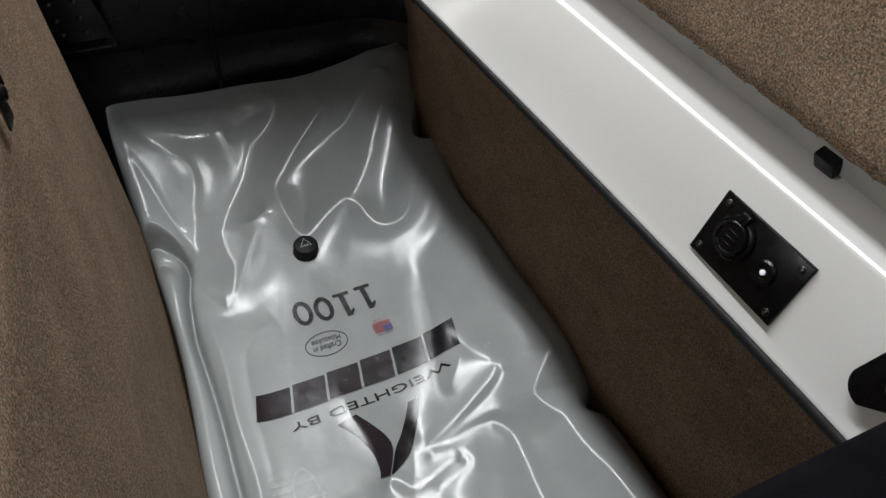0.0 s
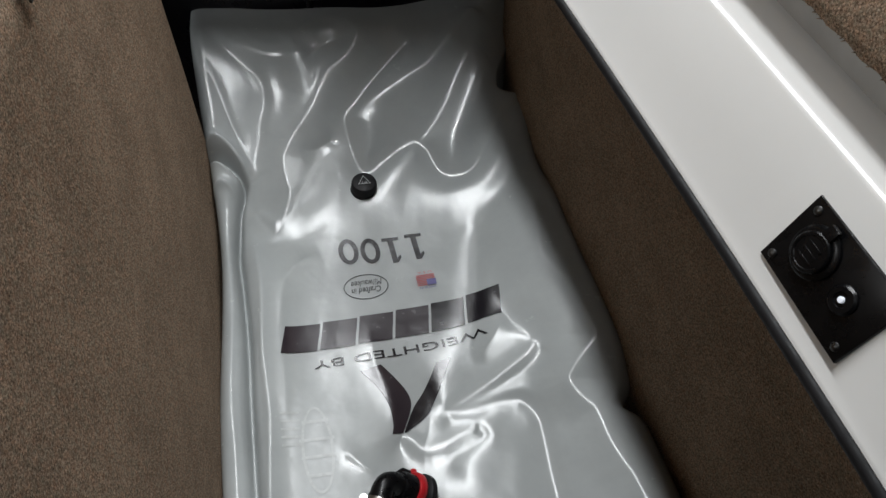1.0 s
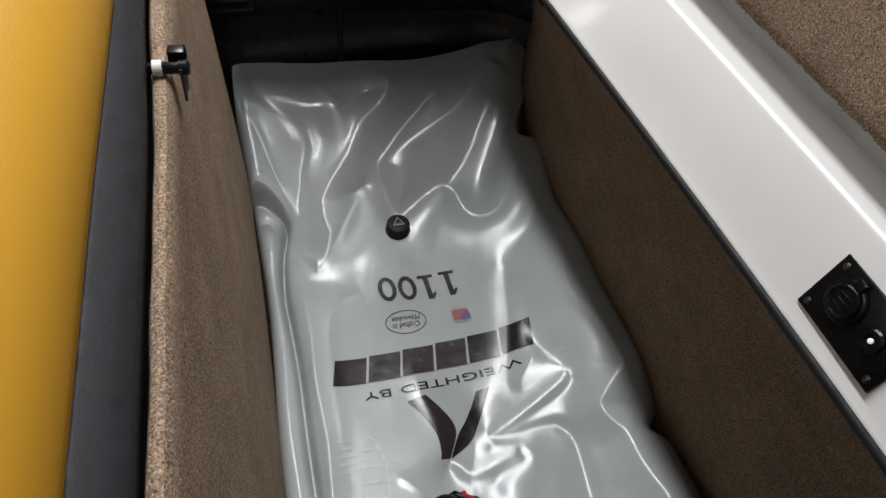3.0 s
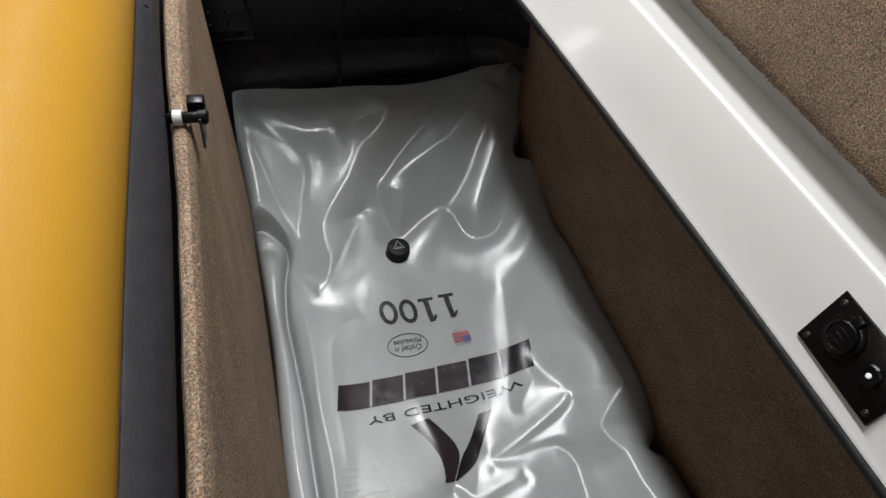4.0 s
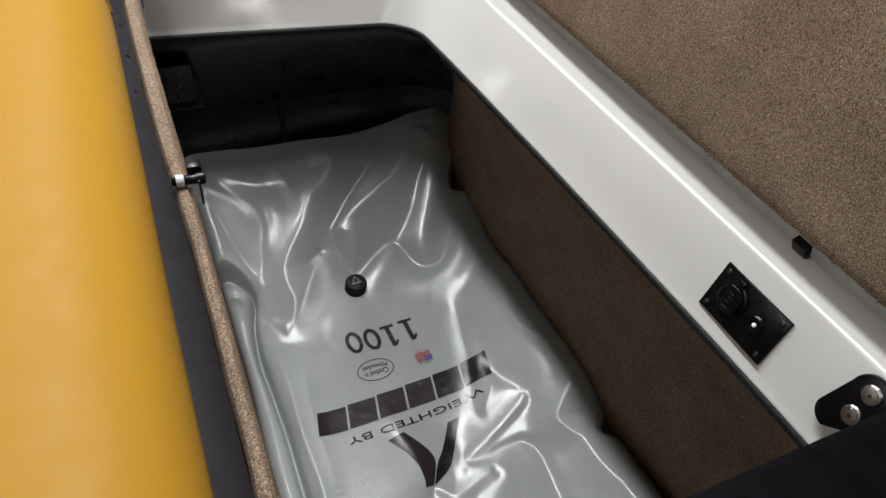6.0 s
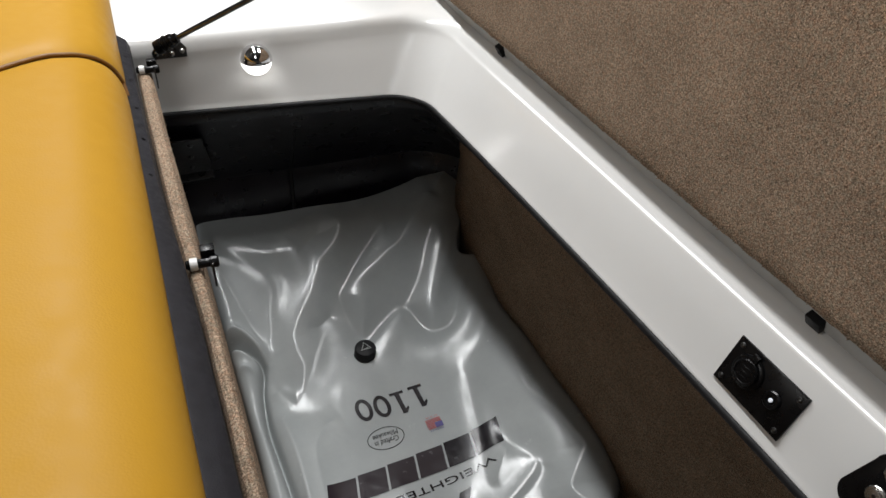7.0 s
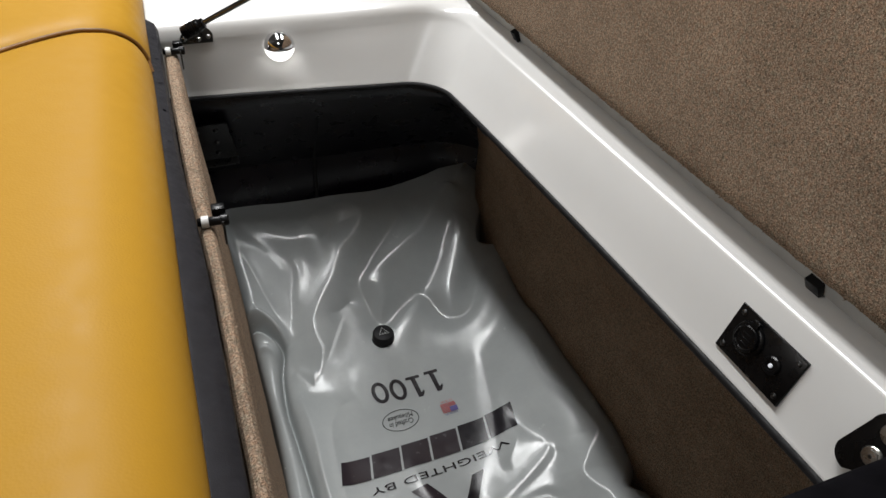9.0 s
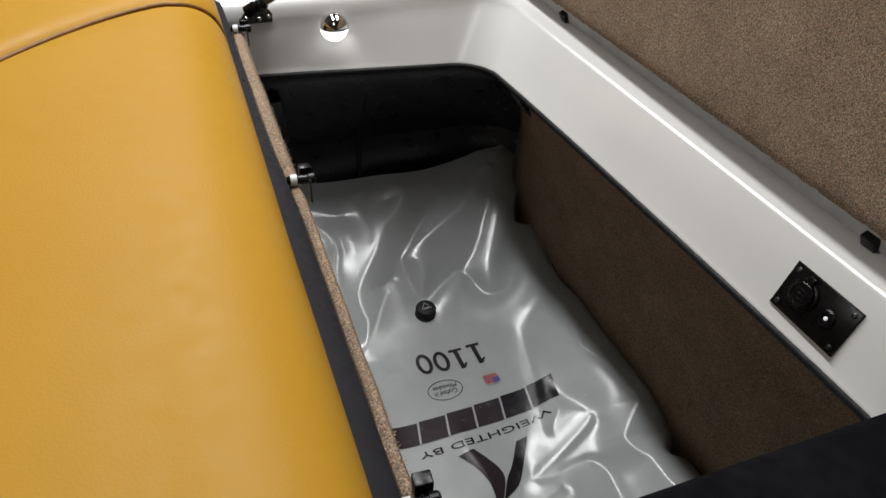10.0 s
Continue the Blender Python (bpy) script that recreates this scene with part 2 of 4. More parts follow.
far_profile = profile[:6] + [(0.0278, 0.8025), (0.0290, 0.8080), (0.0300, 0.8130), (0.0312, 0.8180), (0.0330, 0.8225), (0.0355, 0.8262), (0.0385, 0.8288), (0.0425, 0.8305), (0.050, 0.8316), (0.062, 0.8322), (0.080, 0.8326), (0.10, 0.833)]
far_share = [0.0] * 22 + [float(k) / 16 for k in range(17)] + [1.0] * 14
rows = []
for (d0, z0), (d1, z1) in zip(profile, far_profile):
    a, b = contour(d0, z=z0), contour(d1, z=z1)
    rows.append([(p[0] + (q[0] - p[0]) * s, p[1] + (q[1] - p[1]) * s, z0 + (z1 - z0) * s) for p, q, s in zip(a, b, far_share)])
rows.append([(x, y, 0.834) for x, y in contour(0, far=1.95, right=0.56, z=0.834)])
liner = part("hull_liner", sheet(rows), WHITE)
tagged(liner, "glossy white fibreglass seat box liner round the locker", "boat liner", kind="structure")
solid = liner.modifiers.new("thick", "SOLIDIFY")
solid.thickness, solid.offset = 0.005, -1.0

# black rubber edge round the opening
edge = [(x, y, RIM_Z - 0.0075) for x, y in contour(-0.001)]
trim = part("trim", tube(edge, 0.0052, 10), RUBBER)
tagged(trim, "black rubber edge trim round the locker opening", "edge trim", kind="structure")

# right wall: carpeted, leaning out below the rim
rows = []
for z, x in ((0.708, 0.412), (0.698, 0.430), (0.66, 0.448), (0.58, 0.474), (0.45, 0.499), (0.30, 0.513), (0.15, 0.525), (0.0, 0.53)):
    rows.append([(askew(x, y, z)[0] + 0.002 * noise.noise((y * 3, z * 4, 0)), y, z) for y in (NEAR_Y + (0.880 + 0.135 * min(1, max(0, (0.69 - z) / 0.25)) - NEAR_Y) * k / 30 for k in range(31))])
wall = part("wall_right", sheet(rows), CARPET)
tagged(wall, "brown carpeted inner side of the locker", "locker wall", kind="structure")
solid = wall.modifiers.new("thick", "SOLIDIFY")
solid.thickness, solid.offset = 0.008, 0

# far wall: black moulded shell, turning the corner
rows = []
for z, d in ((0.712, 0.004), (0.68, 0.022), (0.62, 0.072), (0.54, 0.122), (0.49, 0.155), (0.475, 0.152), (0.455, 0.144), (0.40, 0.145), (0.20, 0.160), (0.0, 0.165)):
    rows.append([(x, y, z) for x, y in contour(d, 0.075, z=z)[23:]])
wall = part("wall_far", sheet(rows), BLACK_SHELL)
tagged(wall, "glossy black moulded end of the locker", "locker wall", kind="structure")
solid = wall.modifiers.new("thick", "SOLIDIFY")
solid.thickness, solid.offset = 0.006, -1.0
rib = tube([(0.162, 1.042, 0.63), (0.1655, 1.084, 0.565), (0.1645, 1.119, 0.50), (0.1635, 1.112, 0.465), (0.163, 1.107, 0.40)], 0.004, 8)
tagged(piece("seam", rib, RUBBER, wall), "black joint down the end wall")

# left wall: carpeted board with a rolled top, thicker towards the far end
def board_x(x, y):
    t = min(1.0, max(0.0, (y - 0.36) / 0.26))
    return x - 0.0065 * t * t * (3 - 2 * t) * min(1.0, max(0.0, (-0.056 - x) / 0.012))


rows = []
for x, z in ((-0.069, 0.0), (-0.0700, 0.70), (-0.0698, 0.812), (-0.0692, 0.8210), (-0.0670, 0.8270), (-0.0635, 0.8290), (-0.0598, 0.8275), (-0.0570, 0.8215), (-0.0560, 0.80), (-0.052, 0.70), (-0.045, 0.60), (-0.036, 0.45), (-0.029, 0.30), (-0.026, 0.15), (-0.025, 0.0)):
    rows.append([(board_x(x, y) + 0.0016 * noise.noise((y * 14, z * 9, 2)), y, z + (0.0014 * noise.noise((y * 25, 5, 1)) if z > 0.79 else 0)) for y in (NEAR_Y + (0.910 - NEAR_Y) * k / 90 for k in range(91))])
wall_left = part("wall_left", sheet(rows), CARPET)
tagged(wall_left, "brown carpeted board along the hinge side of the locker", "locker wall", kind="structure")

# near end and floor of the locker
wall = part("wall_near", box((-0.20, NEAR_Y - 0.02, 0.0), (0.60, NEAR_Y, 0.83), 0.004), BLACK_SHELL)
tagged(wall, "black end wall of the locker", "locker wall", kind="structure")
floor = part("floor", box((-0.20, NEAR_Y, -0.03), (0.60, 1.25, 0.0), 0.004), CARPET)
tagged(floor, "carpeted bottom of the locker", "locker floor", kind="structure")

# unseen room added round the boat, its walls dark to hold back bounce light
shop = part("ground", box((-4, -4, -0.05), (4, 5, -0.03)), CONCRETE)
tagged(shop, "grey concrete workshop floor", "floor", kind="structure")
for name, lo, hi in (("wall_west", (-4.1, -4, -0.03), (-4, 5, 2.95)), ("wall_east", (4, -4, -0.03), (4.1, 5, 2.95)), ("wall_south", (-4, -4.1, -0.03), (4, -4, 2.95)), ("wall_north", (-4, 5, -0.03), (4, 5.1, 2.95))):
    tagged(part(name, box(lo, hi), ROOM_GREY), "unseen dark grey wall, added to close the room", "wall", kind="structure")
tagged(part("ceiling", box((-4.1, -4.1, 2.95), (4.1, 5.1, 3.05)), ROOM_GREY), "unseen dark grey ceiling, added to close the room", "ceiling", kind="structure")

# ---- the open lid with its carpeted underside ----
LID_X = 0.424
lid = root("storage_lid", (0.425, 0.35, 0.83), "open seat lid standing upright, its underside brown carpet", "locker lid")
rows = []
for x, z in ((0.446, 0.8560), (0.4365, 0.8505), (0.4310, 0.8512), (0.4268, 0.8548), (LID_X + 0.0006, 0.8625), (LID_X, 0.8800), (LID_X, 1.0), (LID_X + 0.001, 1.2), (LID_X + 0.006, 1.36)):
    rows.append([(x, y, z + (0.0022 * noise.noise((y * 60, 0, 3)) + 0.0012 * noise.noise((y * 200, 7, 3)) if z < 0.852 else 0)) for y in (-0.52 + 1.72 * k / 400 for k in range(401))])
piece("carpet_panel", sheet(rows), CARPET, lid, "brown carpet with a ragged lower edge")
piece("board", box((0.4425, -0.52, 0.862), (0.4605, 1.20, 1.36), 0.003), LID_EDGE, lid)
rows = []
for x, z in ((0.4415, 0.8600), (0.4405, 0.8450), (0.4440, 0.8350), (0.4465, 0.8275), (0.451, 0.8262), (0.457, 0.8280), (0.461, 0.87)):
    rows.append([(x, y, z + 0.0006 * noise.noise((y * 30, z * 50, 9))) for y in (-0.52 + 1.72 * k / 120 for k in range(121))])
piece("lid_edge", sheet(rows), LID_EDGE, lid, "greyish laminate edge of the lid")
for y in (0.207, 0.829):
    piece("bumper", box((-0.005, -0.0085, -0.006), (0.005, 0.0085, 0.010), 0.0018, 2, pose(0.4435, y, 0.8315, 0, -30, 0)), RUBBER, lid, "black rubber bumper")

# ---- yellow seat cushion beside the locker ----
cushion = root("seat_cushion", (-0.35, 0.4, 0.83), "yellow vinyl seat cushion on a charcoal plastic base", "boat seat")


def seam_y(x):
    """Where the welt between the two cushion panels runs."""
    if x > -0.145:
        return 0.767 + 0.018 * min(1.0, (x + 0.145) / 0.045)
    s = math.hypot(x + 0.145, 0.02) - 0.02
    return 0.767 - 0.65 * s - 2.2 * s * s


def cushion_z(x):
    """Height of the cushion across its width: a rolled edge, then a soft crown."""
    s = -0.0915 - x
    return 0.860 + 0.064 * (1 - (1 - min(1.0, s / 0.085)) ** 3.2) ** 0.5 + 0.014 * (1 - math.exp(-max(0.0, s - 0.03) / 0.18))


def cushion_panel(near):
    xs = [-0.0915 - 0.046 * (1 - math.cos(math.pi / 2 * k / 14)) for k in range(15)] + [-0.1375 - 0.65 * (k / 30) ** 1.3 for k in range(1, 31)]
    rows = []
    for x in xs:
        a, b = (-0.62, seam_y(x)) if near else (seam_y(x), 1.62)
        row = []
        for k in range(41):
            t = k / 40
            t = 1 - (1 - t) ** 2.2 if near else t ** 2.2
            y = a + (b - a) * t
            gap = abs(y - seam_y(x))
            dip = 0.009 * math.exp(-gap / 0.012) + (0 if near else -0.003)
            row.append((x + 0.0012 * noise.noise((y * 5, x * 5, 0)) - (0.35 * dip if x > -0.12 else 0), y, cushion_z(x) - dip + 0.002 * noise.noise((x * 4, y * 4, 1))))
        rows.append(row)
    low = [(p[0] - 0.004, p[1], 0.845) for p in rows[0]]
    return sheet([low] + rows)


piece("front_panel", cushion_panel(True), YELLOW, cushion, "yellow grained vinyl")
piece("back_panel", cushion_panel(False), YELLOW, cushion, "yellow grained vinyl")
welt = [(x, seam_y(x), cushion_z(x) - 0.0048) for x in [-0.0930 - 0.052 * (1 - math.cos(math.pi / 2 * k / 14)) for k in range(15)] + [-0.145 - 0.6 * k / 40 for k in range(1, 41)]]
welt = [(-0.0912, seam_y(-0.093) - 0.009, 0.858)] + welt
piece("welt", tube(smooth_path(welt, 3), 0.0025, 10), WELT, cushion, "amber piping along the seam")
rows = []
for x, z in ((-0.079, 0.812), (-0.0735, 0.8125), (-0.0712, 0.8300), (-0.0704, 0.838), (-0.0718, 0.8418), (-0.0800, 0.8485), (-0.090, 0.8555), (-0.0945, 0.8575), (-0.105, 0.858)):
    rows.append([(board_x(x, y) if x > -0.08 else x, y, z) for y in (-0.62 + (0.970 + 0.62) * k / 60 for k in range(61))])
strip = sheet(rows)
strip = piece("base_strip", strip, STRIP, cushion, "charcoal plastic base edge with small holes")
for y in (0.905, 0.832, 0.755, 0.680, 0.605):
    n = Vector((0.014, 0, 0.0212)).normalized()
    tagged(under(part("screw_hole", lathe([(0.0, 0.0004), (0.0024, 0.0004), (0.0024, -0.002), (0.0, -0.002)], frame_at((-0.0845, y, 0.8514), (0, 1, 0), n), 12), PLASTIC), strip), "small dark hole")
piece("seat_base", box((-0.80, -0.62, -0.03), (-0.100, 0.968, 0.855), 0.004), STRIP, cushion)


# ---- hinge pins on the carpeted board ----
def hinge_pin():
    ob = root("hinge_pin", (0, 0, 0), "black hinge pin with a white roller on the carpeted board", "hinge", "hinge pins")
    along = pose(0, 0, 0, 0, 90, 0)
    part("roller", lathe([(0.003, -0.0085), (0.0060, -0.0080), (0.0060, -0.0015), (0.003, -0.001)], along, 20), NYLON, ob, "white nylon roller")
    part("pin", lathe([(0.0036, -0.012), (0.0045, -0.010), (0.0045, 0.0095), (0.0056, 0.010), (0.0058, 0.016), (0.0045, 0.0175)], along, 20), PLASTIC, ob, "black pin")
    part("block", box((0.002, 0.0065, -0.003), (0.015, 0.0170, 0.009), 0.0015), PLASTIC, ob, "black catch block")
    part("plate", box((0.0105, -0.006, -0.026), (0.0125, 0.014, 0.002), 0.0006), DARK_STEEL, ob, "dark steel tongue")
    return ob


pin = hinge_pin()
pin.matrix_basis = pose(-0.060, 0.470, 0.8335, 0, 0, -4)
for y in (0.898, 0.085):
    copy_thing(pin, pose(-0.064, y, 0.8335, 0, 0, -4))

# ---- courtesy light in the far wall ----
wall_n = Vector((0, -0.96, 0.28)).normalized()
light = root("courtesy_light", (0.101, 1.004, 0.790), "lit round courtesy light with a chrome hood in the white wall", "light")
m = frame_at((0.101, 1.0025, 0.7830), (1, 0, 0), wall_n)
R_LIGHT = 0.0250
piece("lens", lathe([(0.0, -0.002), (R_LIGHT - 0.001, -0.002), (R_LIGHT - 0.001, 0.0025), (R_LIGHT - 0.004, 0.0045), (0.0, 0.0055)], m, 40), LENS, light, "glowing white lens")
hood = bmesh.new()
rings = []
for i in range(13):
    a = 1.84 * i / 12
    rings.append([hood.verts.new((R_LIGHT * math.cos(b), R_LIGHT * math.sin(b) * math.cos(a), 0.0235 * math.sin(b) ** 0.8 * math.sin(a) + 0.001)) for b in (0.02 + (math.pi - 0.04) * k / 32 for k in range(33))])
for a, b in zip(rings, rings[1:]):
    for k in range(32):
        hood.faces.new((a[k], a[k + 1], b[k + 1], b[k]))
hood.transform(m)
hood = piece("hood", hood, CHROME, light, "polished chrome half hood")
solid = hood.modifiers.new("thick", "SOLIDIFY")
solid.thickness = 0.0012
lamp = bpy.data.lights.new("courtesy_glow", "AREA")
lamp.shape, lamp.size, lamp.energy, lamp.color = "DISK", 0.034, 0.036, (1.0, 0.98, 0.95)
lamp_ob = new("courtesy_glow", lamp)
lamp_ob.matrix_world = look(Vector((0.101, 1.0025, 0.772)) + wall_n * 0.012, Vector((0.101, 1.0025, 0.60)) + wall_n * 0.05)
under(lamp_ob, light)

# ---- gas strut to the lid ----
ball, far_end = Vector((-0.031, 0.984, 0.830)), Vector((0.396, 0.86, 1.066))
strut = root("gas_strut", ball, "black gas strut from a dark bracket up to the lid", "gas strut")
m = frame_at((-0.0245, 1.0045, 0.800), (1, 0, 0), (0, -0.97, 0.24))
plate = piece("bracket", prism([(-0.024, 0.0), (0.024, 0.0), (0.025, 0.013), (0.020, 0.020), (0.008, 0.031), (-0.007, 0.034), (-0.016, 0.022), (-0.025, 0.010)], 0.003, m, 0.0008), DARK_STEEL, strut, "dark steel mounting plate")
for x, y in ((-0.018, 0.008), (0.018, 0.009), (0.003, 0.006)):
    under(part("screw", lathe([(0.0036, 0.0), (0.0036, 0.0008), (0.0022, 0.0022), (0.0, 0.0025)], m @ Matrix.Translation((x, y, 0.003)), 14), STEEL), plate)
way = (far_end - ball).normalized()
piece("ball_stud", tube([m @ Vector((-0.004, 0.02, 0.002)), m @ Vector((-0.004, 0.02, 0.018))], 0.0045, 14), STEEL, strut)
socket = [(-0.0135, 0.0070), (-0.0125, 0.0105), (-0.0020, 0.0112), (-0.0012, 0.0098), (0.0012, 0.0098), (0.0020, 0.0112), (0.0065, 0.0108), (0.0072, 0.0096), (0.0095, 0.0096), (0.0102, 0.0104), (0.0150, 0.0100), (0.0165, 0.0082), (0.0230, 0.0074), (0.0238, 0.0050)]
piece("end_fitting", tube([ball + way * along for along, _ in socket], [r for _, r in socket], 18), PLASTIC, strut, "black ribbed ball socket")
piece("rod", tube([ball + way * 0.018, ball + way * 0.19], 0.0040, 14), ROD, strut, "dark polished rod")
piece("cylinder", tube([ball + way * 0.185, ball + way * 0.19, far_end - way * 0.02, far_end], [0.006, 0.0095, 0.0095, 0.006], 18), PLASTIC, strut, "black cylinder")
piece("lid_mount", box((0.392, 0.845, 1.052), (0.4245, 0.875, 1.080), 0.002), DARK_STEEL, strut)

# ---- power socket panel ----
wall_r = Vector((-0.95, 0, 0.31)).normalized()
panel = root("socket_panel", (0.416, 0.207, 0.755), "black socket panel with capped power outlet and charging port", "socket panel")
m = frame_at((0.4122, 0.2068, 0.7545), (0, -1, 0), wall_r)
plate = [(sx * 0.0435, sy * 0.0275) for sx, sy in ((-1, -1), (1, -1), (1, 1), (-1, 1))]
piece("plate", prism(plate, 0.0032, m, 0.0008), PLASTIC, panel, "flat black plate")
for sx, sy in ((-1, -1), (1, -1), (1, 1), (-1, 1)):
    piece("screw", lathe([(0.0031, 0.003), (0.0031, 0.0038), (0.0018, 0.0048), (0.0, 0.005)], m @ Matrix.Translation((sx * 0.0365, sy * 0.0205, 0)), 14), DARK_STEEL, panel)
c = m @ Matrix.Translation((-0.0165, 0.0035, 0.0))
piece("outlet_ring", lathe([(0.0175, 0.003), (0.0175, 0.0052), (0.0155, 0.0065), (0.0135, 0.0065), (0.0135, 0.004), (0.0, 0.004)], c, 36), PLASTIC, panel)
cap = piece("outlet_cap", lathe([(0.0135, 0.004), (0.0135, 0.0088), (0.0125, 0.0096), (0.0110, 0.0096), (0.0105, 0.0090), (0.0, 0.0090)], c, 36), PLASTIC, panel, "black outlet cap with a pull tab")
under(part("tab", box((-0.004, 0.012, 0.005), (0.004, 0.0215, 0.0092), 0.0012, 2, c), PLASTIC), cap)
for k in range(3):
    under(part("ridge", box((-0.006, -0.005 + 0.005 * k - 0.0006, 0.009), (0.006, -0.005 + 0.005 * k + 0.0006, 0.0097), 0.0002, 1, c), PLASTIC), cap)
c = m @ Matrix.Translation((0.0175, 0.0005, 0.0))
port = piece("charging_port", lathe([(0.0095, 0.003), (0.0095, 0.0048), (0.0080, 0.0062), (0.0050, 0.0062), (0.0046, 0.005), (0.0, 0.005)], c, 28), PLASTIC, panel)
under(part("port_light", lathe([(0.0021, 0.0048), (0.0021, 0.0062), (0.0017, 0.0067), (0.0, 0.0068)], c, 20), glow("port_glow", (0.9, 0.93, 1.0), 0.25)), port)
tagged(port.children[0], "small white lit button")

# ---- hinge plate with two bolts near the end of the white wall ----
hinge = root("hinge_plate", (0.414, 0.072, 0.775), "black rounded hinge plate with two steel bolts on the white wall", "hinge")
m = frame_at((0.4150, 0.077, 0.7700), (0, -1, 0), wall_r)
outline = []
for cx, cy, a0 in ((0.028, 0.018, -90), (0.028, 0.026, 0), (-0.002, 0.026, 90), (-0.010, -0.010, 180)):
    outline += [(cx + 0.016 * math.cos(radians(a0 + 10 * k)), cy - 0.008 + 0.016 * math.sin(radians(a0 + 10 * k))) for k in range(10)]
piece("plate", prism(outline, 0.006, m, 0.0015), PLASTIC, hinge, "black rounded plate")
for x, y in ((0.001, -0.006), (0.001, 0.019)):
    bolt = piece("bolt", lathe([(0.0088, 0.006), (0.0088, 0.0072), (0.0078, 0.0082), (0.0062, 0.0084), (0.0058, 0.0094), (0.0, 0.0098)], m @ Matrix.Translation((x, y, 0)), 28), STEEL, hinge, "steel bolt with a washer")
    under(part("socket", lathe([(0.0, 0.0100), (0.0018, 0.0100), (0.0018, 0.009), (0.0, 0.009)], m @ Matrix.Translation((x, y, 0)), 6), DARK_STEEL), bolt)

# ---- black pad over the near end of the opening ----
pad = part("seat_pad", box((-0.050, -0.43, 0.735), (0.426, 0.0575, 0.812), 0.012, 4), PAD)
tagged(pad, "black fabric seat pad over the near end of the locker", "seat pad")

# ---- plate with screws on the dark end wall ----
fix = root("wall_fitting", (-0.02, 1.085, 0.56), "dark plate with six screws on the black end wall", "bracket")
m = frame_at((-0.022, 1.0845, 0.555), (1, 0, 0), (0, -0.82, -0.57))
piece("plate", prism([(-0.048, -0.018), (0.034, -0.018), (0.034, 0.020), (0.022, 0.118), (-0.048, 0.118)], 0.003, m, 0.001), PLATE, fix)
for x in (-0.030, 0.002):
    for y in (0.012, 0.055, 0.100):
        piece("screw", lathe([(0.0048, 0.003), (0.0048, 0.0042), (0.0028, 0.0062), (0.0, 0.0068)], m @ Matrix.Translation((x, y, 0)), 14), DARK_STEEL, fix)
piece("flange", box((-0.050, -0.024, 0.0), (0.038, -0.018, 0.016), 0.001, 1, m), DARK_STEEL, fix)

# small wire hook under the rim of the end wall
hook = root("wall_hook", (0.194, 1.05, 0.63), "small dark wire hook on the black end wall", "hook")
m = frame_at((0.196, 1.0565, 0.622), (1, 0, 0), (0, -0.78, -0.62))
piece("hook_plate", prism([(-0.017, -0.026), (0.016, -0.026), (0.014, 0.030), (-0.010, 0.030)], 0.0022, m, 0.0006), PLATE, hook)
piece("wire", tube(smooth_path([m @ Vector(p) for p in ((-0.008, 0.026, 0.003), (-0.008, 0.0, 0.008), (-0.006, -0.018, 0.012), (0.004, -0.020, 0.012), (0.006, -0.010, 0.010), (0.006, 0.024, 0.003))], 5), 0.0016, 8), DARK_STEEL, hook)
for x in (-0.010, 0.009):
    piece("screw", lathe([(0.003, 0.002), (0.003, 0.003), (0.0, 0.0042)], m @ Matrix.Translation((x, -0.021, 0)), 12), DARK_STEEL, hook)

# loose yarn along the lower edge of the lid's carpet
rng = random.Random(5)
fringe = bmesh.new()
for k in range(5000):
    y = -0.50 + 1.68 * rng.random()
    base = Vector((0.4275 + 0.007 * rng.random(), y, 0.8530 + 0.004 * rng.random()))
    tip = base + Vector((rng.uniform(-0.0035, 0.002), rng.gauss(0, 0.0009), -rng.uniform(0.0002, 0.0014)))
    w = Vector((0, 0.00055, 0.0003))
    fringe.faces.new([fringe.verts.new(p) for p in (base - w, base + w, tip)])
fringe = piece("carpet_fringe", fringe, CARPET, lid, "frayed brown yarn ends", smooth=False, recalc=False)
tagged(fringe, "frayed brown yarn ends", kind="stuff")

# the same along the rolled top of the carpeted board
fringe = bmesh.new()
for k in range(1600):
    y = NEAR_Y + 0.02 + (0.885 - NEAR_Y) * rng.random()
    a = rng.uniform(0.1, 2.2)
    base = Vector((-0.0630 + 0.0056 * math.cos(a), y, 0.8232 + 0.0054 * math.sin(a)))
    tip = base + Vector((0.0022 * math.cos(a) * rng.random(), rng.gauss(0, 0.0014), 0.0022 * math.sin(a) * rng.random())) + Vector((0.0004, 0, 0.0002))
    w = Vector((0.0003 * math.sin(a), 0.00045, 0.0))
    fringe.faces.new([fringe.verts.new(p) for p in (base - w, base + w, tip)])
fringe = piece("carpet_fuzz", fringe, CARPET, wall_left, "fuzzy tan yarn ends", smooth=False, recalc=False)
tagged(fringe, "fuzzy tan yarn ends", kind="stuff")

# ---- the grey water bag on the locker floor ----
def smoothstep(t):
    t = np.clip(t, 0, 1)
    return t * t * (3 - 2 * t)


def right_edge(y):
    return 0.5130 - 0.003 * np.sin(y * 9) - 0.046 * smoothstep((y - 0.922) / 0.018) * (1 - smoothstep((y - 0.945) / 0.085)) - 0.020 * np.exp(-((y - 0.360) / 0.016) ** 2)


def left_edge(y):
    return -0.0255 - 0.006 * smoothstep((y - 0.85) / 0.2) + 0.004 * np.sin(y * 11)


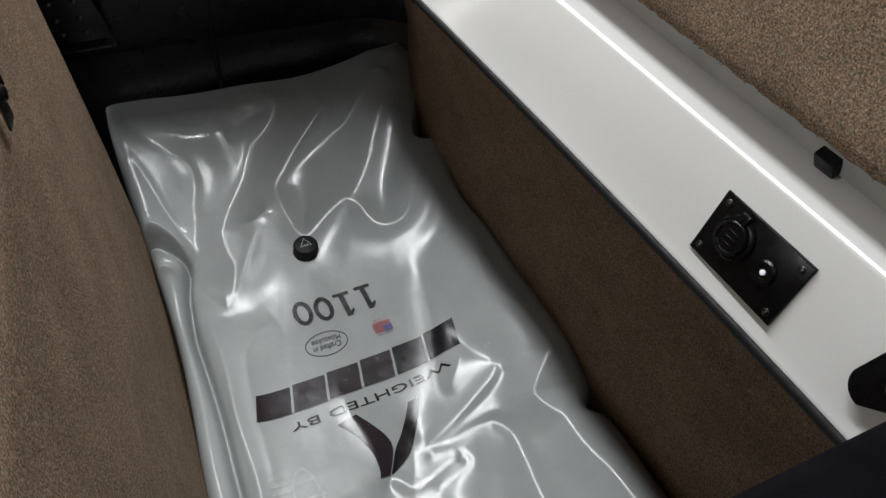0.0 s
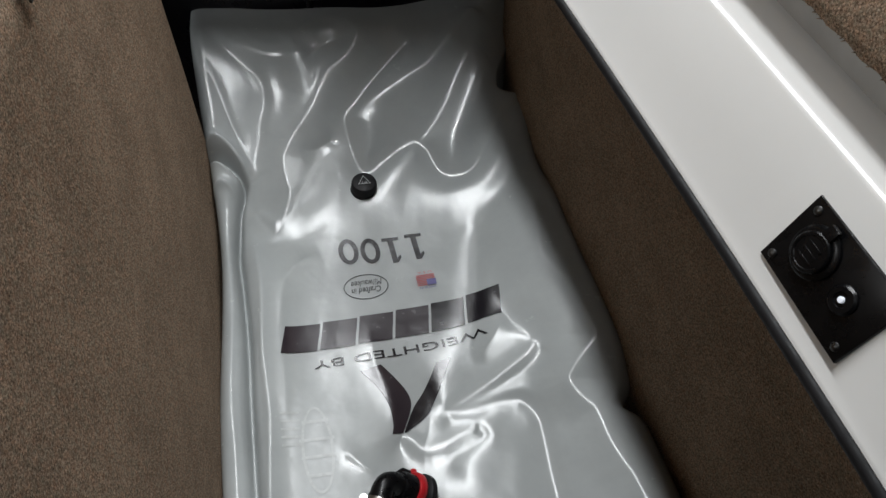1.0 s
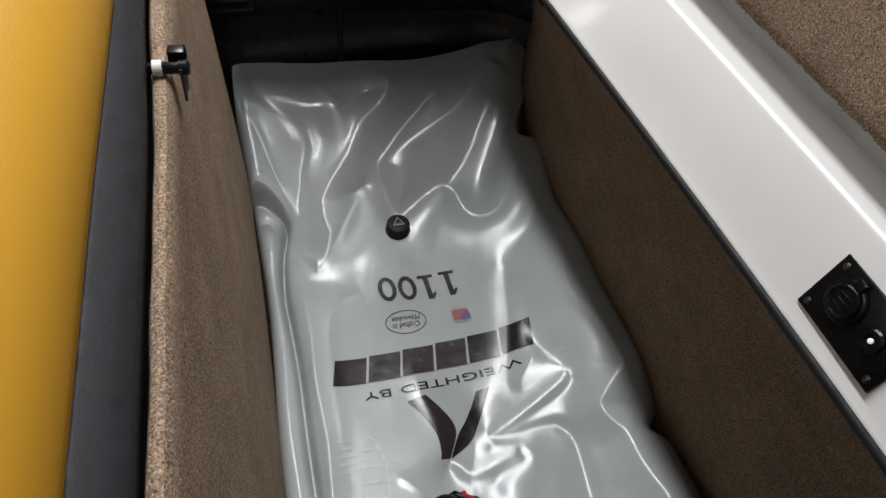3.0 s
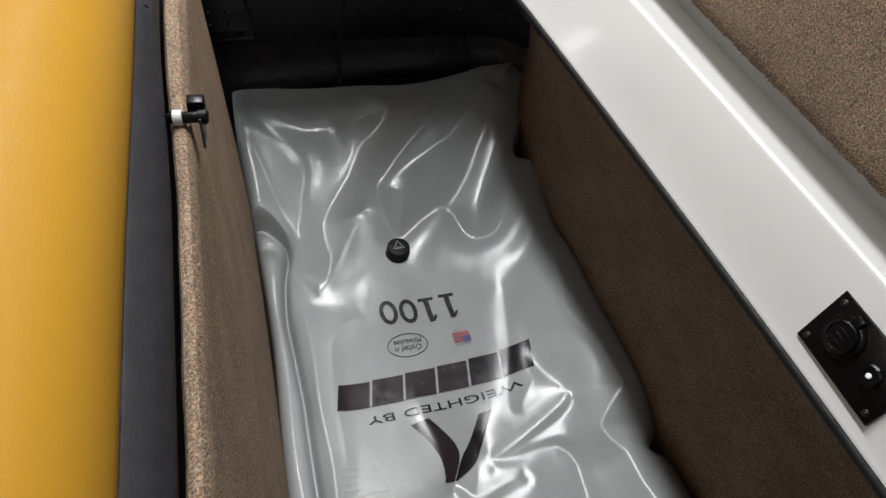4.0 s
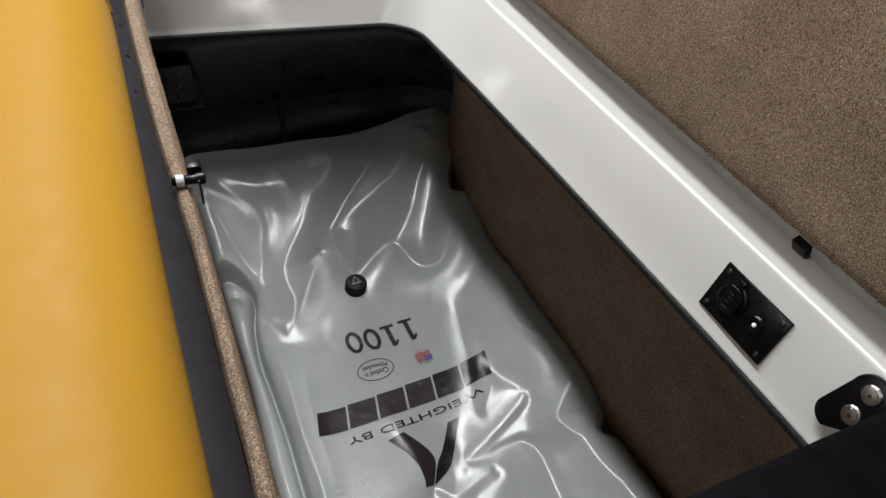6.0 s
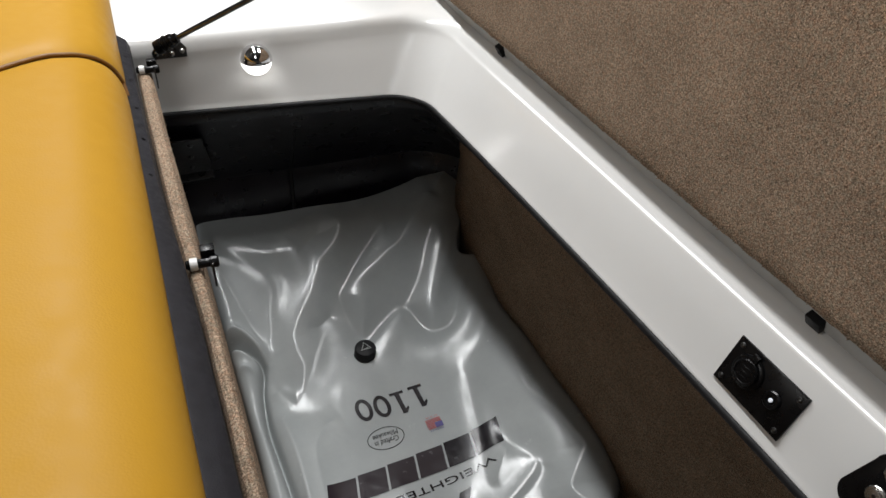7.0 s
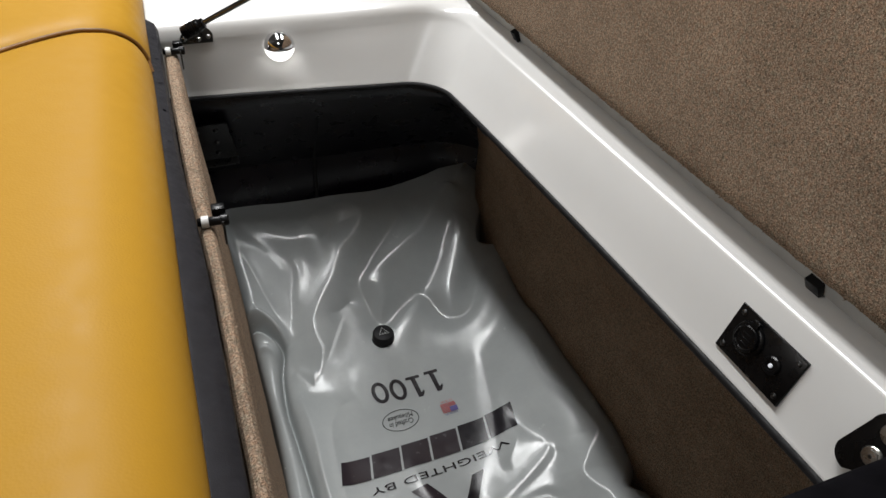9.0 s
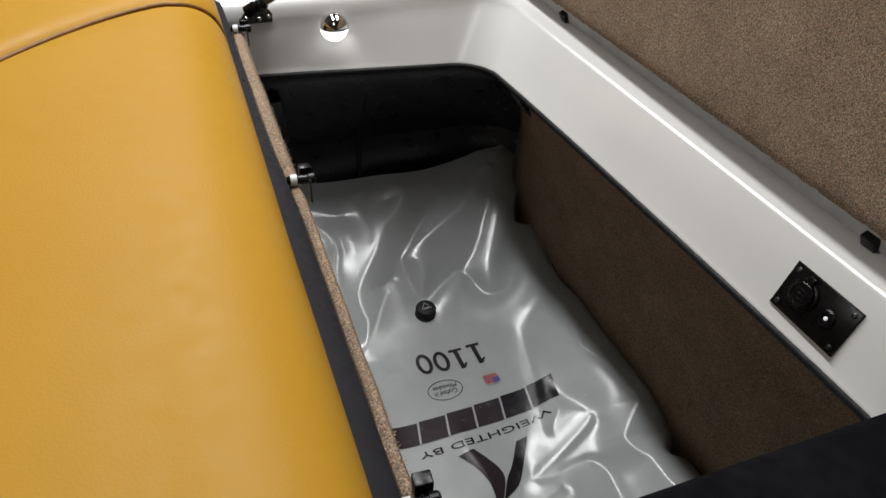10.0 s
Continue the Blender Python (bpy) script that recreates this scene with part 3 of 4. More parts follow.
def back_edge(x):
    return 1.112 + 0.012 * smoothstep((0.07 - x) / 0.10) - 0.011 * np.exp(-((x - 0.35) / 0.07) ** 2) + 0.004 * np.sin(x * 17 + 0.5) + 0.003 * np.sin(x * 41) - 0.010 * smoothstep((x - 0.10) / 0.12) + 0.014 * smoothstep((x - 0.30) / 0.16)


HOLLOWS = []


def hollow(depth, width, *points):
    HOLLOWS.append((depth, width, points))


hollow(0.010, 0.016, (0.130, 0.862), (0.160, 0.880))
hollow(0.034, 0.015, (0.478, 0.925), (0.446, 0.892), (0.425, 0.862))
hollow(0.044, 0.010, (-0.026, 0.884), (0.002, 0.868), (0.022, 0.838))
hollow(0.036, 0.007, (0.014, 0.832), (0.007, 0.789), (0.004, 0.721), (0.007, 0.655), (0.010, 0.560), (0.009, 0.440), (0.011, 0.200), (0.008, -0.30))
hollow(0.006, 0.012, (0.420, 0.445), (0.395, 0.425))
hollow(0.006, 0.020, (0.420, 0.360), (0.420, 0.260))
hollow(0.040, 0.014, (0.508, 0.362), (0.474, 0.366))
hollow(0.004, 0.030, (0.245, 0.430), (0.290, 0.450))


def from_line(x, y, points):
    """Distance to a smooth line in plan."""
    path = smooth_path([(a, b, 0) for a, b in points], 5)
    best = np.full(np.shape(x), 9.0)
    for p, q in zip(path, path[1:]):
        d = q - p
        t = np.clip(((x - p.x) * d.x + (y - p.y) * d.y) / (d.length_squared + 1e-12), 0, 1)
        best = np.minimum(best, np.hypot(x - p.x - t * d.x, y - p.y - t * d.y))
    return best


# Where the slope that rises to the end wall begins: a row of tongues pushed forward.
FOOT = ((-0.050, 0.800), (0.000, 0.802), (0.034, 0.798), (0.050, 0.768), (0.066, 0.748), (0.091, 0.775), (0.115, 0.810), (0.137, 0.845), (0.153, 0.866), (0.172, 0.876), (0.194, 0.868), (0.206, 0.852), (0.219, 0.838), (0.232, 0.839), (0.259, 0.856), (0.281, 0.868),
        (0.303, 0.876), (0.317, 0.872), (0.327, 0.858), (0.334, 0.838), (0.343, 0.818), (0.357, 0.807), (0.380, 0.805), (0.403, 0.820), (0.432, 0.855), (0.452, 0.888), (0.480, 0.912), (0.540, 0.935))


def foot_line(x):
    fine = np.linspace(-0.06, 0.55, 245)
    line = np.interp(fine, *zip(*FOOT))
    for _ in range(2):
        line = np.convolve(np.pad(line, 1, mode="edge"), (0.25, 0.5, 0.25), "valid")
    return np.interp(x, fine, line)


# In front the skin climbs to the carpeted side between these two lines.
RISE_FROM = ((-0.40, 0.360), (0.050, 0.364), (0.200, 0.370), (0.296, 0.376), (0.346, 0.381), (0.372, 0.380), (0.400, 0.352), (0.430, 0.322), (0.470, 0.314), (0.517, 0.323), (0.558, 0.337), (0.600, 0.350), (0.675, 0.368), (0.730, 0.381), (0.800, 0.392), (1.20, 0.400))
RISE_TO = ((-0.40, 0.462), (0.120, 0.463), (0.250, 0.458), (0.311, 0.449), (0.361, 0.446), (0.388, 0.432), (0.404, 0.426), (0.427, 0.447), (0.450, 0.473), (0.496, 0.470), (0.533, 0.465), (0.566, 0.456), (0.595, 0.447), (0.630, 0.449), (0.690, 0.458), (0.760, 0.468), (1.20, 0.480))


def resting(x, y):
    """The bag's height without its folds: flat in front, rising to the end wall, with a swell on each side."""
    z = 0.230 + 0.008 * smoothstep((x - 0.22) / 0.15) + 0.020 * smoothstep((y - 0.64) / 0.2)
    low, high = np.interp(y, *zip(*RISE_FROM)), np.interp(y, *zip(*RISE_TO))
    climb = 0.007 * np.logaddexp(0, (x - low) / 0.007) - 0.0032 * np.logaddexp(0, (x - high) / 0.0032)
    z = z + 0.60 * (1 - 0.78 * smoothstep((y - 0.69) / 0.11)) * np.minimum(climb, 0.10)
    foot = foot_line(x)
    run = 1.055 - foot
    rise = 0.003 * np.logaddexp(0, (y - foot) / 0.003) - 0.006 * np.logaddexp(0, (y - 1.055) / 0.006)
    z = z + (0.418 - z) * rise / run
    z = z + (0.022 + 0.012 * smoothstep((y - 0.66) / 0.10)) * smoothstep((x - 0.437) / 0.056) * smoothstep((y - 0.54) / 0.12)
    z = z + 0.010 * smoothstep((0.12 - x) / 0.13) * smoothstep((y - 0.855) / 0.06) * (1 - 0.6 * smoothstep((y - 1.0) / 0.08))
    for depth, width, points in HOLLOWS:
        z = z - depth * np.exp(-(from_line(x, y, points) / width) ** 2)
    return z


# The cloth is a stretched skin: it hangs between the crests and gullies of its folds.
CREASES = []


def crease(*points):
    CREASES.append(points)


# long rolls
crease((0.031, 0.765, 0.242), (0.038, 0.650, 0.240), (0.034, 0.540, 0.244), (0.037, 0.440, 0.240), (0.030, 0.300, 0.243), (0.034, 0.10, 0.240), (0.030, -0.30, 0.243))
crease((-0.010, 0.720, 0.234), (-0.015, 0.600, 0.228), (-0.013, 0.480, 0.233), (-0.017, 0.380, 0.228), (-0.012, 0.200, 0.232), (-0.012, -0.30, 0.230))
CELL, X_LOW, Y_LOW, X_SPAN, Y_SPAN = 0.00166666667, -0.05, -0.40, 0.58, 1.54


def stretch():
    """Relax the skin from coarse to fine between its creases."""
    skin = None
    for step in (8 * CELL, 4 * CELL, 2 * CELL, CELL):
        nx, ny = round(X_SPAN / step) + 1, round(Y_SPAN / step) + 1
        gx, gy = np.meshgrid(X_LOW + step * np.arange(nx), Y_LOW + step * np.arange(ny))
        rest = resting(gx, gy)
        if skin is None:
            skin = rest.copy()
        else:
            iy, ix = np.minimum(np.arange(ny) / 2, skin.shape[0] - 1.001), np.minimum(np.arange(nx) / 2, skin.shape[1] - 1.001)
            y0, x0 = iy.astype(int), ix.astype(int)
            fy, fx = (iy - y0)[:, None], (ix - x0)[None, :]
            skin = (skin[np.ix_(y0, x0)] * (1 - fy) + skin[np.ix_(y0 + 1, x0)] * fy) * (1 - fx) + (skin[np.ix_(y0, x0 + 1)] * (1 - fy) + skin[np.ix_(y0 + 1, x0 + 1)] * fy) * fx
        weight, pull = np.zeros((ny, nx)), np.zeros((ny, nx))
        for points in CREASES:
            path = smooth_path(points, 24)
            for a, b in zip(path, path[1:]):
                count = max(1, int((b - a).length / (0.4 * step)))
                for k in range(count):
                    q = a.lerp(b, k / count)
                    u, v = (q.x - X_LOW) / step, (q.y - Y_LOW) / step
                    i, j = int(u), int(v)
                    for jj, ii, w in ((j, i, (1 - u + i) * (1 - v + j)), (j, i + 1, (u - i) * (1 - v + j)), (j + 1, i, (1 - u + i) * (v - j)), (j + 1, i + 1, (u - i) * (v - j))):
                        if 0 <= jj < ny and 0 <= ii < nx:
                            weight[jj, ii] += 1.2 * w
                            pull[jj, ii] += 1.2 * w * q.z
        calm = 0.0036 * (step / CELL) ** 2
        weight, pull = weight + calm, pull + calm * rest
        for _ in range(260):
            p = np.pad(skin, 1, mode="edge")
            around = p[1:-1, :-2] + p[1:-1, 2:] + p[:-2, 1:-1] + p[2:, 1:-1]
            skin = (around + pull) / (4 + weight)
    # stiff cloth folds deeper than a soap skin would
    broad = skin
    for _ in range(200):
        p = np.pad(broad, 1, mode="edge")
        broad = 0.25 * (p[1:-1, :-2] + p[1:-1, 2:] + p[:-2, 1:-1] + p[2:, 1:-1])
    skin = broad + 1.6 * (skin - broad)
    for _ in range(1):
        p = np.pad(skin, 1, mode="edge")
        skin = 0.25 * (p[1:-1, :-2] + p[1:-1, 2:]) + 0.5 * skin
        p = np.pad(skin, 1, mode="edge")
        skin = 0.25 * (p[:-2, 1:-1] + p[2:, 1:-1]) + 0.5 * skin
    return skin


# Folds where the cloth is pushed up against the end wall: plan line, height, and how far each flank reaches.
FOLDS = []


def fold(left, right, heights, *points, soft=0.0013):
    """left, right: reach of the two flanks; heights: at the start, along the middle and at the end of the line; soft: the crest's roundness."""
    n = len(points) - 1
    FOLDS.append((left, right, soft, [(x, y, float(np.interp(i / n, (0, 0.2, 0.8, 1), (heights[0], heights[1], heights[1], heights[2])))) for i, (x, y) in enumerate(points)]))


fold(0.0135, 0.0135, (0.0010, 0.0120, 0.0400), (0.452, 1.056), (0.470, 1.066), (0.489, 1.082), (0.505, 1.104))
# the hinge side: a bulge over two tucks
fold(0.0140, 0.0100, (0.0140, 0.0220, 0.0030), (-0.034, 0.900), (-0.010, 0.897), (0.008, 0.885), (0.024, 0.862), (0.034, 0.838))
fold(0.0050, 0.0060, (0.0110, 0.0110, 0.0050), (-0.032, 0.883), (-0.014, 0.870), (0.002, 0.858), (0.015, 0.846))
fold(0.0060, 0.0075, (0.0090, 0.0090, 0.0020), (-0.032, 0.838), (-0.016, 0.840), (0.000, 0.835), (0.012, 0.820))
fold(0.0053, 0.0053, (-0.0340, -0.0320, -0.0120), (-0.036, 0.891), (-0.010, 0.882), (0.009, 0.866), (0.024, 0.840), (0.013, 0.798), (0.007, 0.730), (0.010, 0.664), (0.013, 0.569), (0.012, 0.449), (0.014, 0.209), (0.011, -0.291), soft=0.001)
fold(0.0105, 0.0105, (-0.0080, -0.0070, 0.0), (0.170, 0.893), (0.145, 0.880), (0.118, 0.872))
fold(0.0075, 0.0075, (-0.0005, -0.0040, -0.0030), (-0.014, 1.015), (0.000, 0.975), (0.012, 0.935), (0.026, 0.895), (0.036, 0.868), soft=0.0030)
# in front
fold(0.0090, 0.0090, (0.0011, 0.0034, 0.0011), (0.125, 0.377), (0.137, 0.367), (0.150, 0.353), (0.162, 0.344))
fold(0.0180, 0.0180, (0.0005, 0.0030, 0.0023), (0.184, 0.545), (0.184, 0.498), (0.194, 0.444), (0.193, 0.395), soft=0.0025)
fold(0.0210, 0.0135, (0.0, 0.0042, 0.0020), (0.130, 0.698), (0.100, 0.690), (0.082, 0.672), (0.070, 0.650), (0.063, 0.598), (0.060, 0.545), (0.060, 0.493), (0.058, 0.440), soft=0.0025)
fold(0.0060, 0.0060, (0.0006, 0.0023, 0.0006), (-0.009, 0.769), (-0.007, 0.716), (-0.005, 0.667), (-0.004, 0.636), (-0.009, 0.509), (-0.007, 0.369), (-0.010, 0.209))


def folded(x, y):
    """Height of the folds: the highest crest wins, softly."""
    total, sunk = np.zeros(np.shape(x)), np.zeros(np.shape(x))
    for left, right, soft, points in FOLDS:
        path = smooth_path(points, 5)
        best, crest, flank = np.full(np.shape(x), 9.0), np.zeros(np.shape(x)), np.zeros(np.shape(x))
        for p, q in zip(path, path[1:]):
            d = q - p
            t = np.clip(((x - p.x) * d.x + (y - p.y) * d.y) / (d.x * d.x + d.y * d.y + 1e-12), 0, 1)
            ox, oy = x - p.x - t * d.x, y - p.y - t * d.y
            far = np.hypot(ox, oy)
            near = far < best
            crest = np.where(near, p.z + t * d.z, crest)
            flank = np.where(near, (d.x * oy - d.y * ox) / (math.hypot(d.x, d.y) * np.maximum(far, 1e-6) + 1e-12), flank)
            best = np.minimum(best, far)
        rounded = np.sqrt(best ** 2 + soft ** 2) - soft
        reach = right + (left - right) * (0.5 - 0.5 * flank)
        total += (np.maximum(crest, 0) * np.exp(-rounded / reach)) ** 3
        sunk += (np.maximum(-crest, 0) * np.exp(-rounded / reach)) ** 3
    return total ** (1 / 3) - sunk ** (1 / 3)


# Crests and troughs of the cloth: +1 a crest, -1 a trough, each with the slopes of its two flanks.
LINES = []


def line(kind, flanks, soft, points, fade=(0.15, 0.15), wide=0.20):
    """flanks: slope on the left and on the right of the line as it is written, None where the cloth goes on as it lay; soft: its roundness; fade: share of its length over which it begins and ends; wide: how much the cloth beside it follows."""
    LINES.append((kind, flanks, soft, points, fade, wide))


# the slope under the end wall, trough and crest by turns
line(-1, (0.34, 0.32), 0.0030, ((0.325, 1.027), (0.299, 1.009), (0.270, 0.988), (0.241, 0.965), (0.219, 0.944), (0.206, 0.934), (0.198, 0.924), (0.198, 0.910), (0.200, 0.893), (0.204, 0.872), (0.208, 0.856)), (0.15, 0.08))
line(-1, (0.34, 0.30), 0.0034, ((0.203, 0.876), (0.210, 0.850), (0.219, 0.838), (0.232, 0.839), (0.259, 0.856), (0.281, 0.868), (0.303, 0.876), (0.317, 0.872)), (0.08, 0.03), 0.042)
line(-1, (0.34, 0.30), 0.0034, ((0.312, 0.875), (0.327, 0.860), (0.334, 0.838), (0.343, 0.818), (0.357, 0.807), (0.380, 0.805), (0.400, 0.814), (0.418, 0.836), (0.438, 0.864), (0.456, 0.888), (0.476, 0.905), (0.500, 0.922)), (0.02, 0.10), 0.045)
line(-1, (0.26, 0.26), 0.0050, ((0.425, 0.996), (0.412, 0.979), (0.393, 0.955), (0.375, 0.927), (0.352, 0.900), (0.335, 0.885), (0.318, 0.872)), (0.25, 0.02))
line(1, (0.32, 0.22), 0.0036, ((0.120, 1.040), (0.141, 1.054), (0.167, 1.070), (0.201, 1.071), (0.224, 1.056), (0.236, 1.038), (0.226, 1.019), (0.208, 1.003), (0.189, 0.991), (0.178, 0.983), (0.169, 0.969), (0.157, 0.950), (0.148, 0.935), (0.129, 0.915), (0.108, 0.892), (0.091, 0.868)), (0.35, 0.05))
line(1, (0.30, 0.30), 0.0030, ((0.091, 0.870), (0.090, 0.845), (0.093, 0.822), (0.096, 0.812), (0.088, 0.785), (0.074, 0.752)), (0.10, 0.20))
line(1, (0.28, 0.30), 0.0044, ((0.440, 1.050), (0.418, 1.032), (0.384, 1.009), (0.364, 0.993), (0.342, 0.977), (0.319, 0.969), (0.293, 0.958), (0.260, 0.945), (0.233, 0.933), (0.216, 0.926)), (0.20, 0.40))
line(1, (0.18, -0.10), 0.0036, ((0.040, 1.082), (0.049, 1.067), (0.056, 1.051), (0.074, 1.037), (0.093, 1.030), (0.109, 1.029), (0.127, 1.039)), (0.15, 0.30), 0.05)
line(-1, (0.25, 0.20), 0.0040, ((-0.006, 1.072), (0.016, 1.035), (0.037, 1.014), (0.062, 0.992), (0.072, 0.972), (0.070, 0.948), (0.061, 0.923), (0.058, 0.902), (0.051, 0.881), (0.043, 0.861), (0.037, 0.832), (0.033, 0.812), (0.035, 0.788)), (0.15, 0.05), 0.10)
line(-1, (0.30, None), 0.0034, ((0.036, 0.790), (0.047, 0.770), (0.058, 0.754), (0.068, 0.749), (0.091, 0.775), (0.115, 0.810), (0.137, 0.845), (0.153, 0.866), (0.170, 0.877)), (0.10, 0.15), 0.04)
line(1, (0.30, 0.30), 0.0030, ((-0.028, 1.012), (-0.022, 0.990), (-0.018, 0.968), (-0.016, 0.945), (-0.018, 0.920)), (0.20, 0.20))
# in front, up to the carpeted side
line(-1, (0.28, None), 0.0075, ((0.377, 0.708), (0.369, 0.675), (0.359, 0.634), (0.351, 0.600), (0.337, 0.558), (0.323, 0.517), (0.314, 0.492), (0.313, 0.471), (0.321, 0.462), (0.334, 0.459), (0.355, 0.466), (0.376, 0.472), (0.393, 0.472)), (0.35, 0.04), 0.06)
line(1, (0.28, 0.28), 0.0028, ((0.398, 0.469), (0.385, 0.459), (0.362, 0.448), (0.333, 0.436), (0.305, 0.426), (0.282, 0.418), (0.270, 0.412)), (0.08, 0.12), 0.04)
line(-1, (0.26, 0.26), 0.0036, ((0.270, 0.411), (0.281, 0.405), (0.304, 0.401), (0.329, 0.404), (0.352, 0.403), (0.363, 0.400), (0.375, 0.385), (0.380, 0.368), (0.379, 0.346), (0.377, 0.323), (0.374, 0.296), (0.368, 0.200), (0.360, 0.050)), (0.05, 0.20), 0.04)
line(1, (0.28, 0.28), 0.0034, ((0.466, 0.700), (0.457, 0.662), (0.448, 0.620), (0.447, 0.592), (0.456, 0.566), (0.466, 0.533), (0.469, 0.496), (0.473, 0.466), (0.473, 0.450), (0.460, 0.438), (0.447, 0.427), (0.432, 0.414), (0.425, 0.404), (0.429, 0.388), (0.438, 0.371), (0.446, 0.360), (0.447, 0.335), (0.448, 0.311), (0.453, 0.281), (0.458, 0.250), (0.464, 0.120), (0.462, -0.100)), (0.10, 0.15), 0.12)
line(1, (0.22, 0.22), 0.0026, ((0.203, 0.391), (0.215, 0.378), (0.225, 0.365), (0.247, 0.366), (0.268, 0.371), (0.283, 0.375), (0.298, 0.376)), (0.15, 0.10), 0.04)
line(-1, (0.18, 0.18), 0.0026, ((0.298, 0.375), (0.305, 0.368), (0.298, 0.359), (0.278, 0.353), (0.253, 0.346)), (0.10, 0.25), 0.04)


# Tilts added between the lines against lamp glare: in x and y, width.
GLARE_TILTS = (
    ((0.31, 0.24), 0.018, ((0.118, 0.985), (0.125, 0.960), (0.100, 0.915), (0.066, 0.870), (0.060, 0.810))),
    ((-0.16, 0.22), 0.018, ((0.006, 1.010), (0.020, 0.970), (0.022, 0.920))),
    ((0.34, 0.06), 0.020, ((0.420, 0.640), (0.408, 0.570), (0.420, 0.500))),
    ((-0.16, 0.02), 0.016, ((0.300, 0.335), (0.320, 0.370), (0.340, 0.385))),
)


def fitted(rest):
    """Bend the resting skin so that its slope turns over at each line."""
    ny, nx = rest.shape
    gx, gy = np.meshgrid(X_LOW + CELL * np.arange(nx), Y_LOW + CELL * np.arange(ny))
    calm = rest.copy()
    for _ in range(60):
        p = np.pad(calm, 1, mode="edge")
        calm = 0.25 * (p[1:-1, :-2] + p[1:-1, 2:] + p[:-2, 1:-1] + p[2:, 1:-1])
    base_y, base_x = np.gradient(calm, CELL)
    weight = np.full(rest.shape, 0.006)
    weight += 0.06 * smoothstep((gy - 1.045) / 0.03)
    want_y, want_x = (g * weight for g in np.gradient(rest, CELL))
    for kind, flanks, soft, points, fade, wide in LINES:
        path = [(p.x, p.y) for p in smooth_path([(a, b, 0) for a, b in points], 3)]
        far_x, far_y = [p[0] for p in path], [p[1] for p in path]
        i0, i1 = int((min(far_x) - 0.06 - X_LOW) / CELL), int((max(far_x) + 0.06 - X_LOW) / CELL)
        j0, j1 = int((min(far_y) - 0.06 - Y_LOW) / CELL), int((max(far_y) + 0.06 - Y_LOW) / CELL)
        box_at = np.s_[max(0, j0):j1, max(0, i0):i1]
        x, y = gx[box_at], gy[box_at]
        best, side, share, nx_, ny_ = np.full(x.shape, 9.0), np.zeros(x.shape), np.zeros(x.shape), np.zeros(x.shape), np.zeros(x.shape)
        count = len(path) - 1
        for k, ((ax, ay), (bx, by)) in enumerate(zip(path, path[1:])):
            dx, dy = bx - ax, by - ay
            size = math.hypot(dx, dy) + 1e-9
            t = np.clip(((x - ax) * dx + (y - ay) * dy) / size ** 2, 0, 1)
            ox, oy = x - ax - t * dx, y - ay - t * dy
            far = np.hypot(ox, oy)
            near = far < best
            best = np.where(near, far, best)
            side = np.where(near, np.sign(ox * dy - oy * dx) * far, side)
            share = np.where(near, (k + t) / count, share)
            nx_, ny_ = np.where(near, dy / size, nx_), np.where(near, -dx / size, ny_)
        pull = (np.exp(-(best / 0.008) ** 2) + wide * np.exp(-(best / 0.026) ** 2)) * smoothstep(share / max(fade[0], 0.01) + 0.02) * smoothstep((1 - share) / max(fade[1], 0.01) + 0.02)
        turn = np.tanh(side / soft)
        amount = -kind * turn * np.where(side < 0, flanks[0] or 0.0, flanks[1] or 0.0)
        lies = np.where((side < 0) & (flanks[0] is None) | (side >= 0) & (flanks[1] is None), np.abs(turn), 0.0)
        # Slope that mirrors the long lamp to the viewer, so each line shines.
        mirror_x = 0.02 + 0.72 * x
        mirror_y = np.clip(base_y[box_at], -0.40 + 0.56 * y, -0.06 + 0.62 * y)
        weight[box_at] += pull
        want_x[box_at] += pull * (mirror_x + amount * nx_ + lies * (base_x[box_at] - mirror_x))
        want_y[box_at] += pull * (mirror_y + amount * ny_ + lies * (base_y[box_at] - mirror_y))
    for tilt, width, points in GLARE_TILTS:
        pull = 0.40 * np.exp(-(from_line(gx, gy, points) / width) ** 2)
        weight += pull
        want_x += pull * (0.02 + 0.72 * gx + tilt[0])
        want_y += pull * (np.clip(base_y, -0.40 + 0.56 * gy, -0.06 + 0.62 * gy) + tilt[1])
    wx, wy = 0.5 * (weight[:, 1:] + weight[:, :-1]), 0.5 * (weight[1:] + weight[:-1])
    fx, fy = 0.5 * (want_x[:, 1:] + want_x[:, :-1]) * CELL, 0.5 * (want_y[1:] + want_y[:-1]) * CELL
    hold = 1.5e-5

    def spread(dx, dy):
        out = np.zeros(rest.shape)
        out[:, 1:] += dx
        out[:, :-1] -= dx
        out[1:] += dy
        out[:-1] -= dy
        return out

    def apply(z):
        return spread(wx * np.diff(z, axis=1), wy * np.diff(z, axis=0)) + hold * z

    diag = np.full(rest.shape, hold)
    diag[:, 1:] += wx
    diag[:, :-1] += wx
    diag[1:] += wy
    diag[:-1] += wy
    z = rest.copy()
    r = spread(fx, fy) + hold * rest - apply(z)
    q = r / diag
    d, rq = q.copy(), float((r * q).sum())
    for _ in range(420):
        ad = apply(d)
        step = rq / float((d * ad).sum())
        z, r = z + step * d, r - step * ad
        q = r / diag
        fresh = float((r * q).sum())
        d, rq = q + fresh / rq * d, fresh
    return z


SKIN = fitted(stretch())
SKIN = SKIN + folded(*np.meshgrid(X_LOW + CELL * np.arange(SKIN.shape[1]), Y_LOW + CELL * np.arange(SKIN.shape[0])))


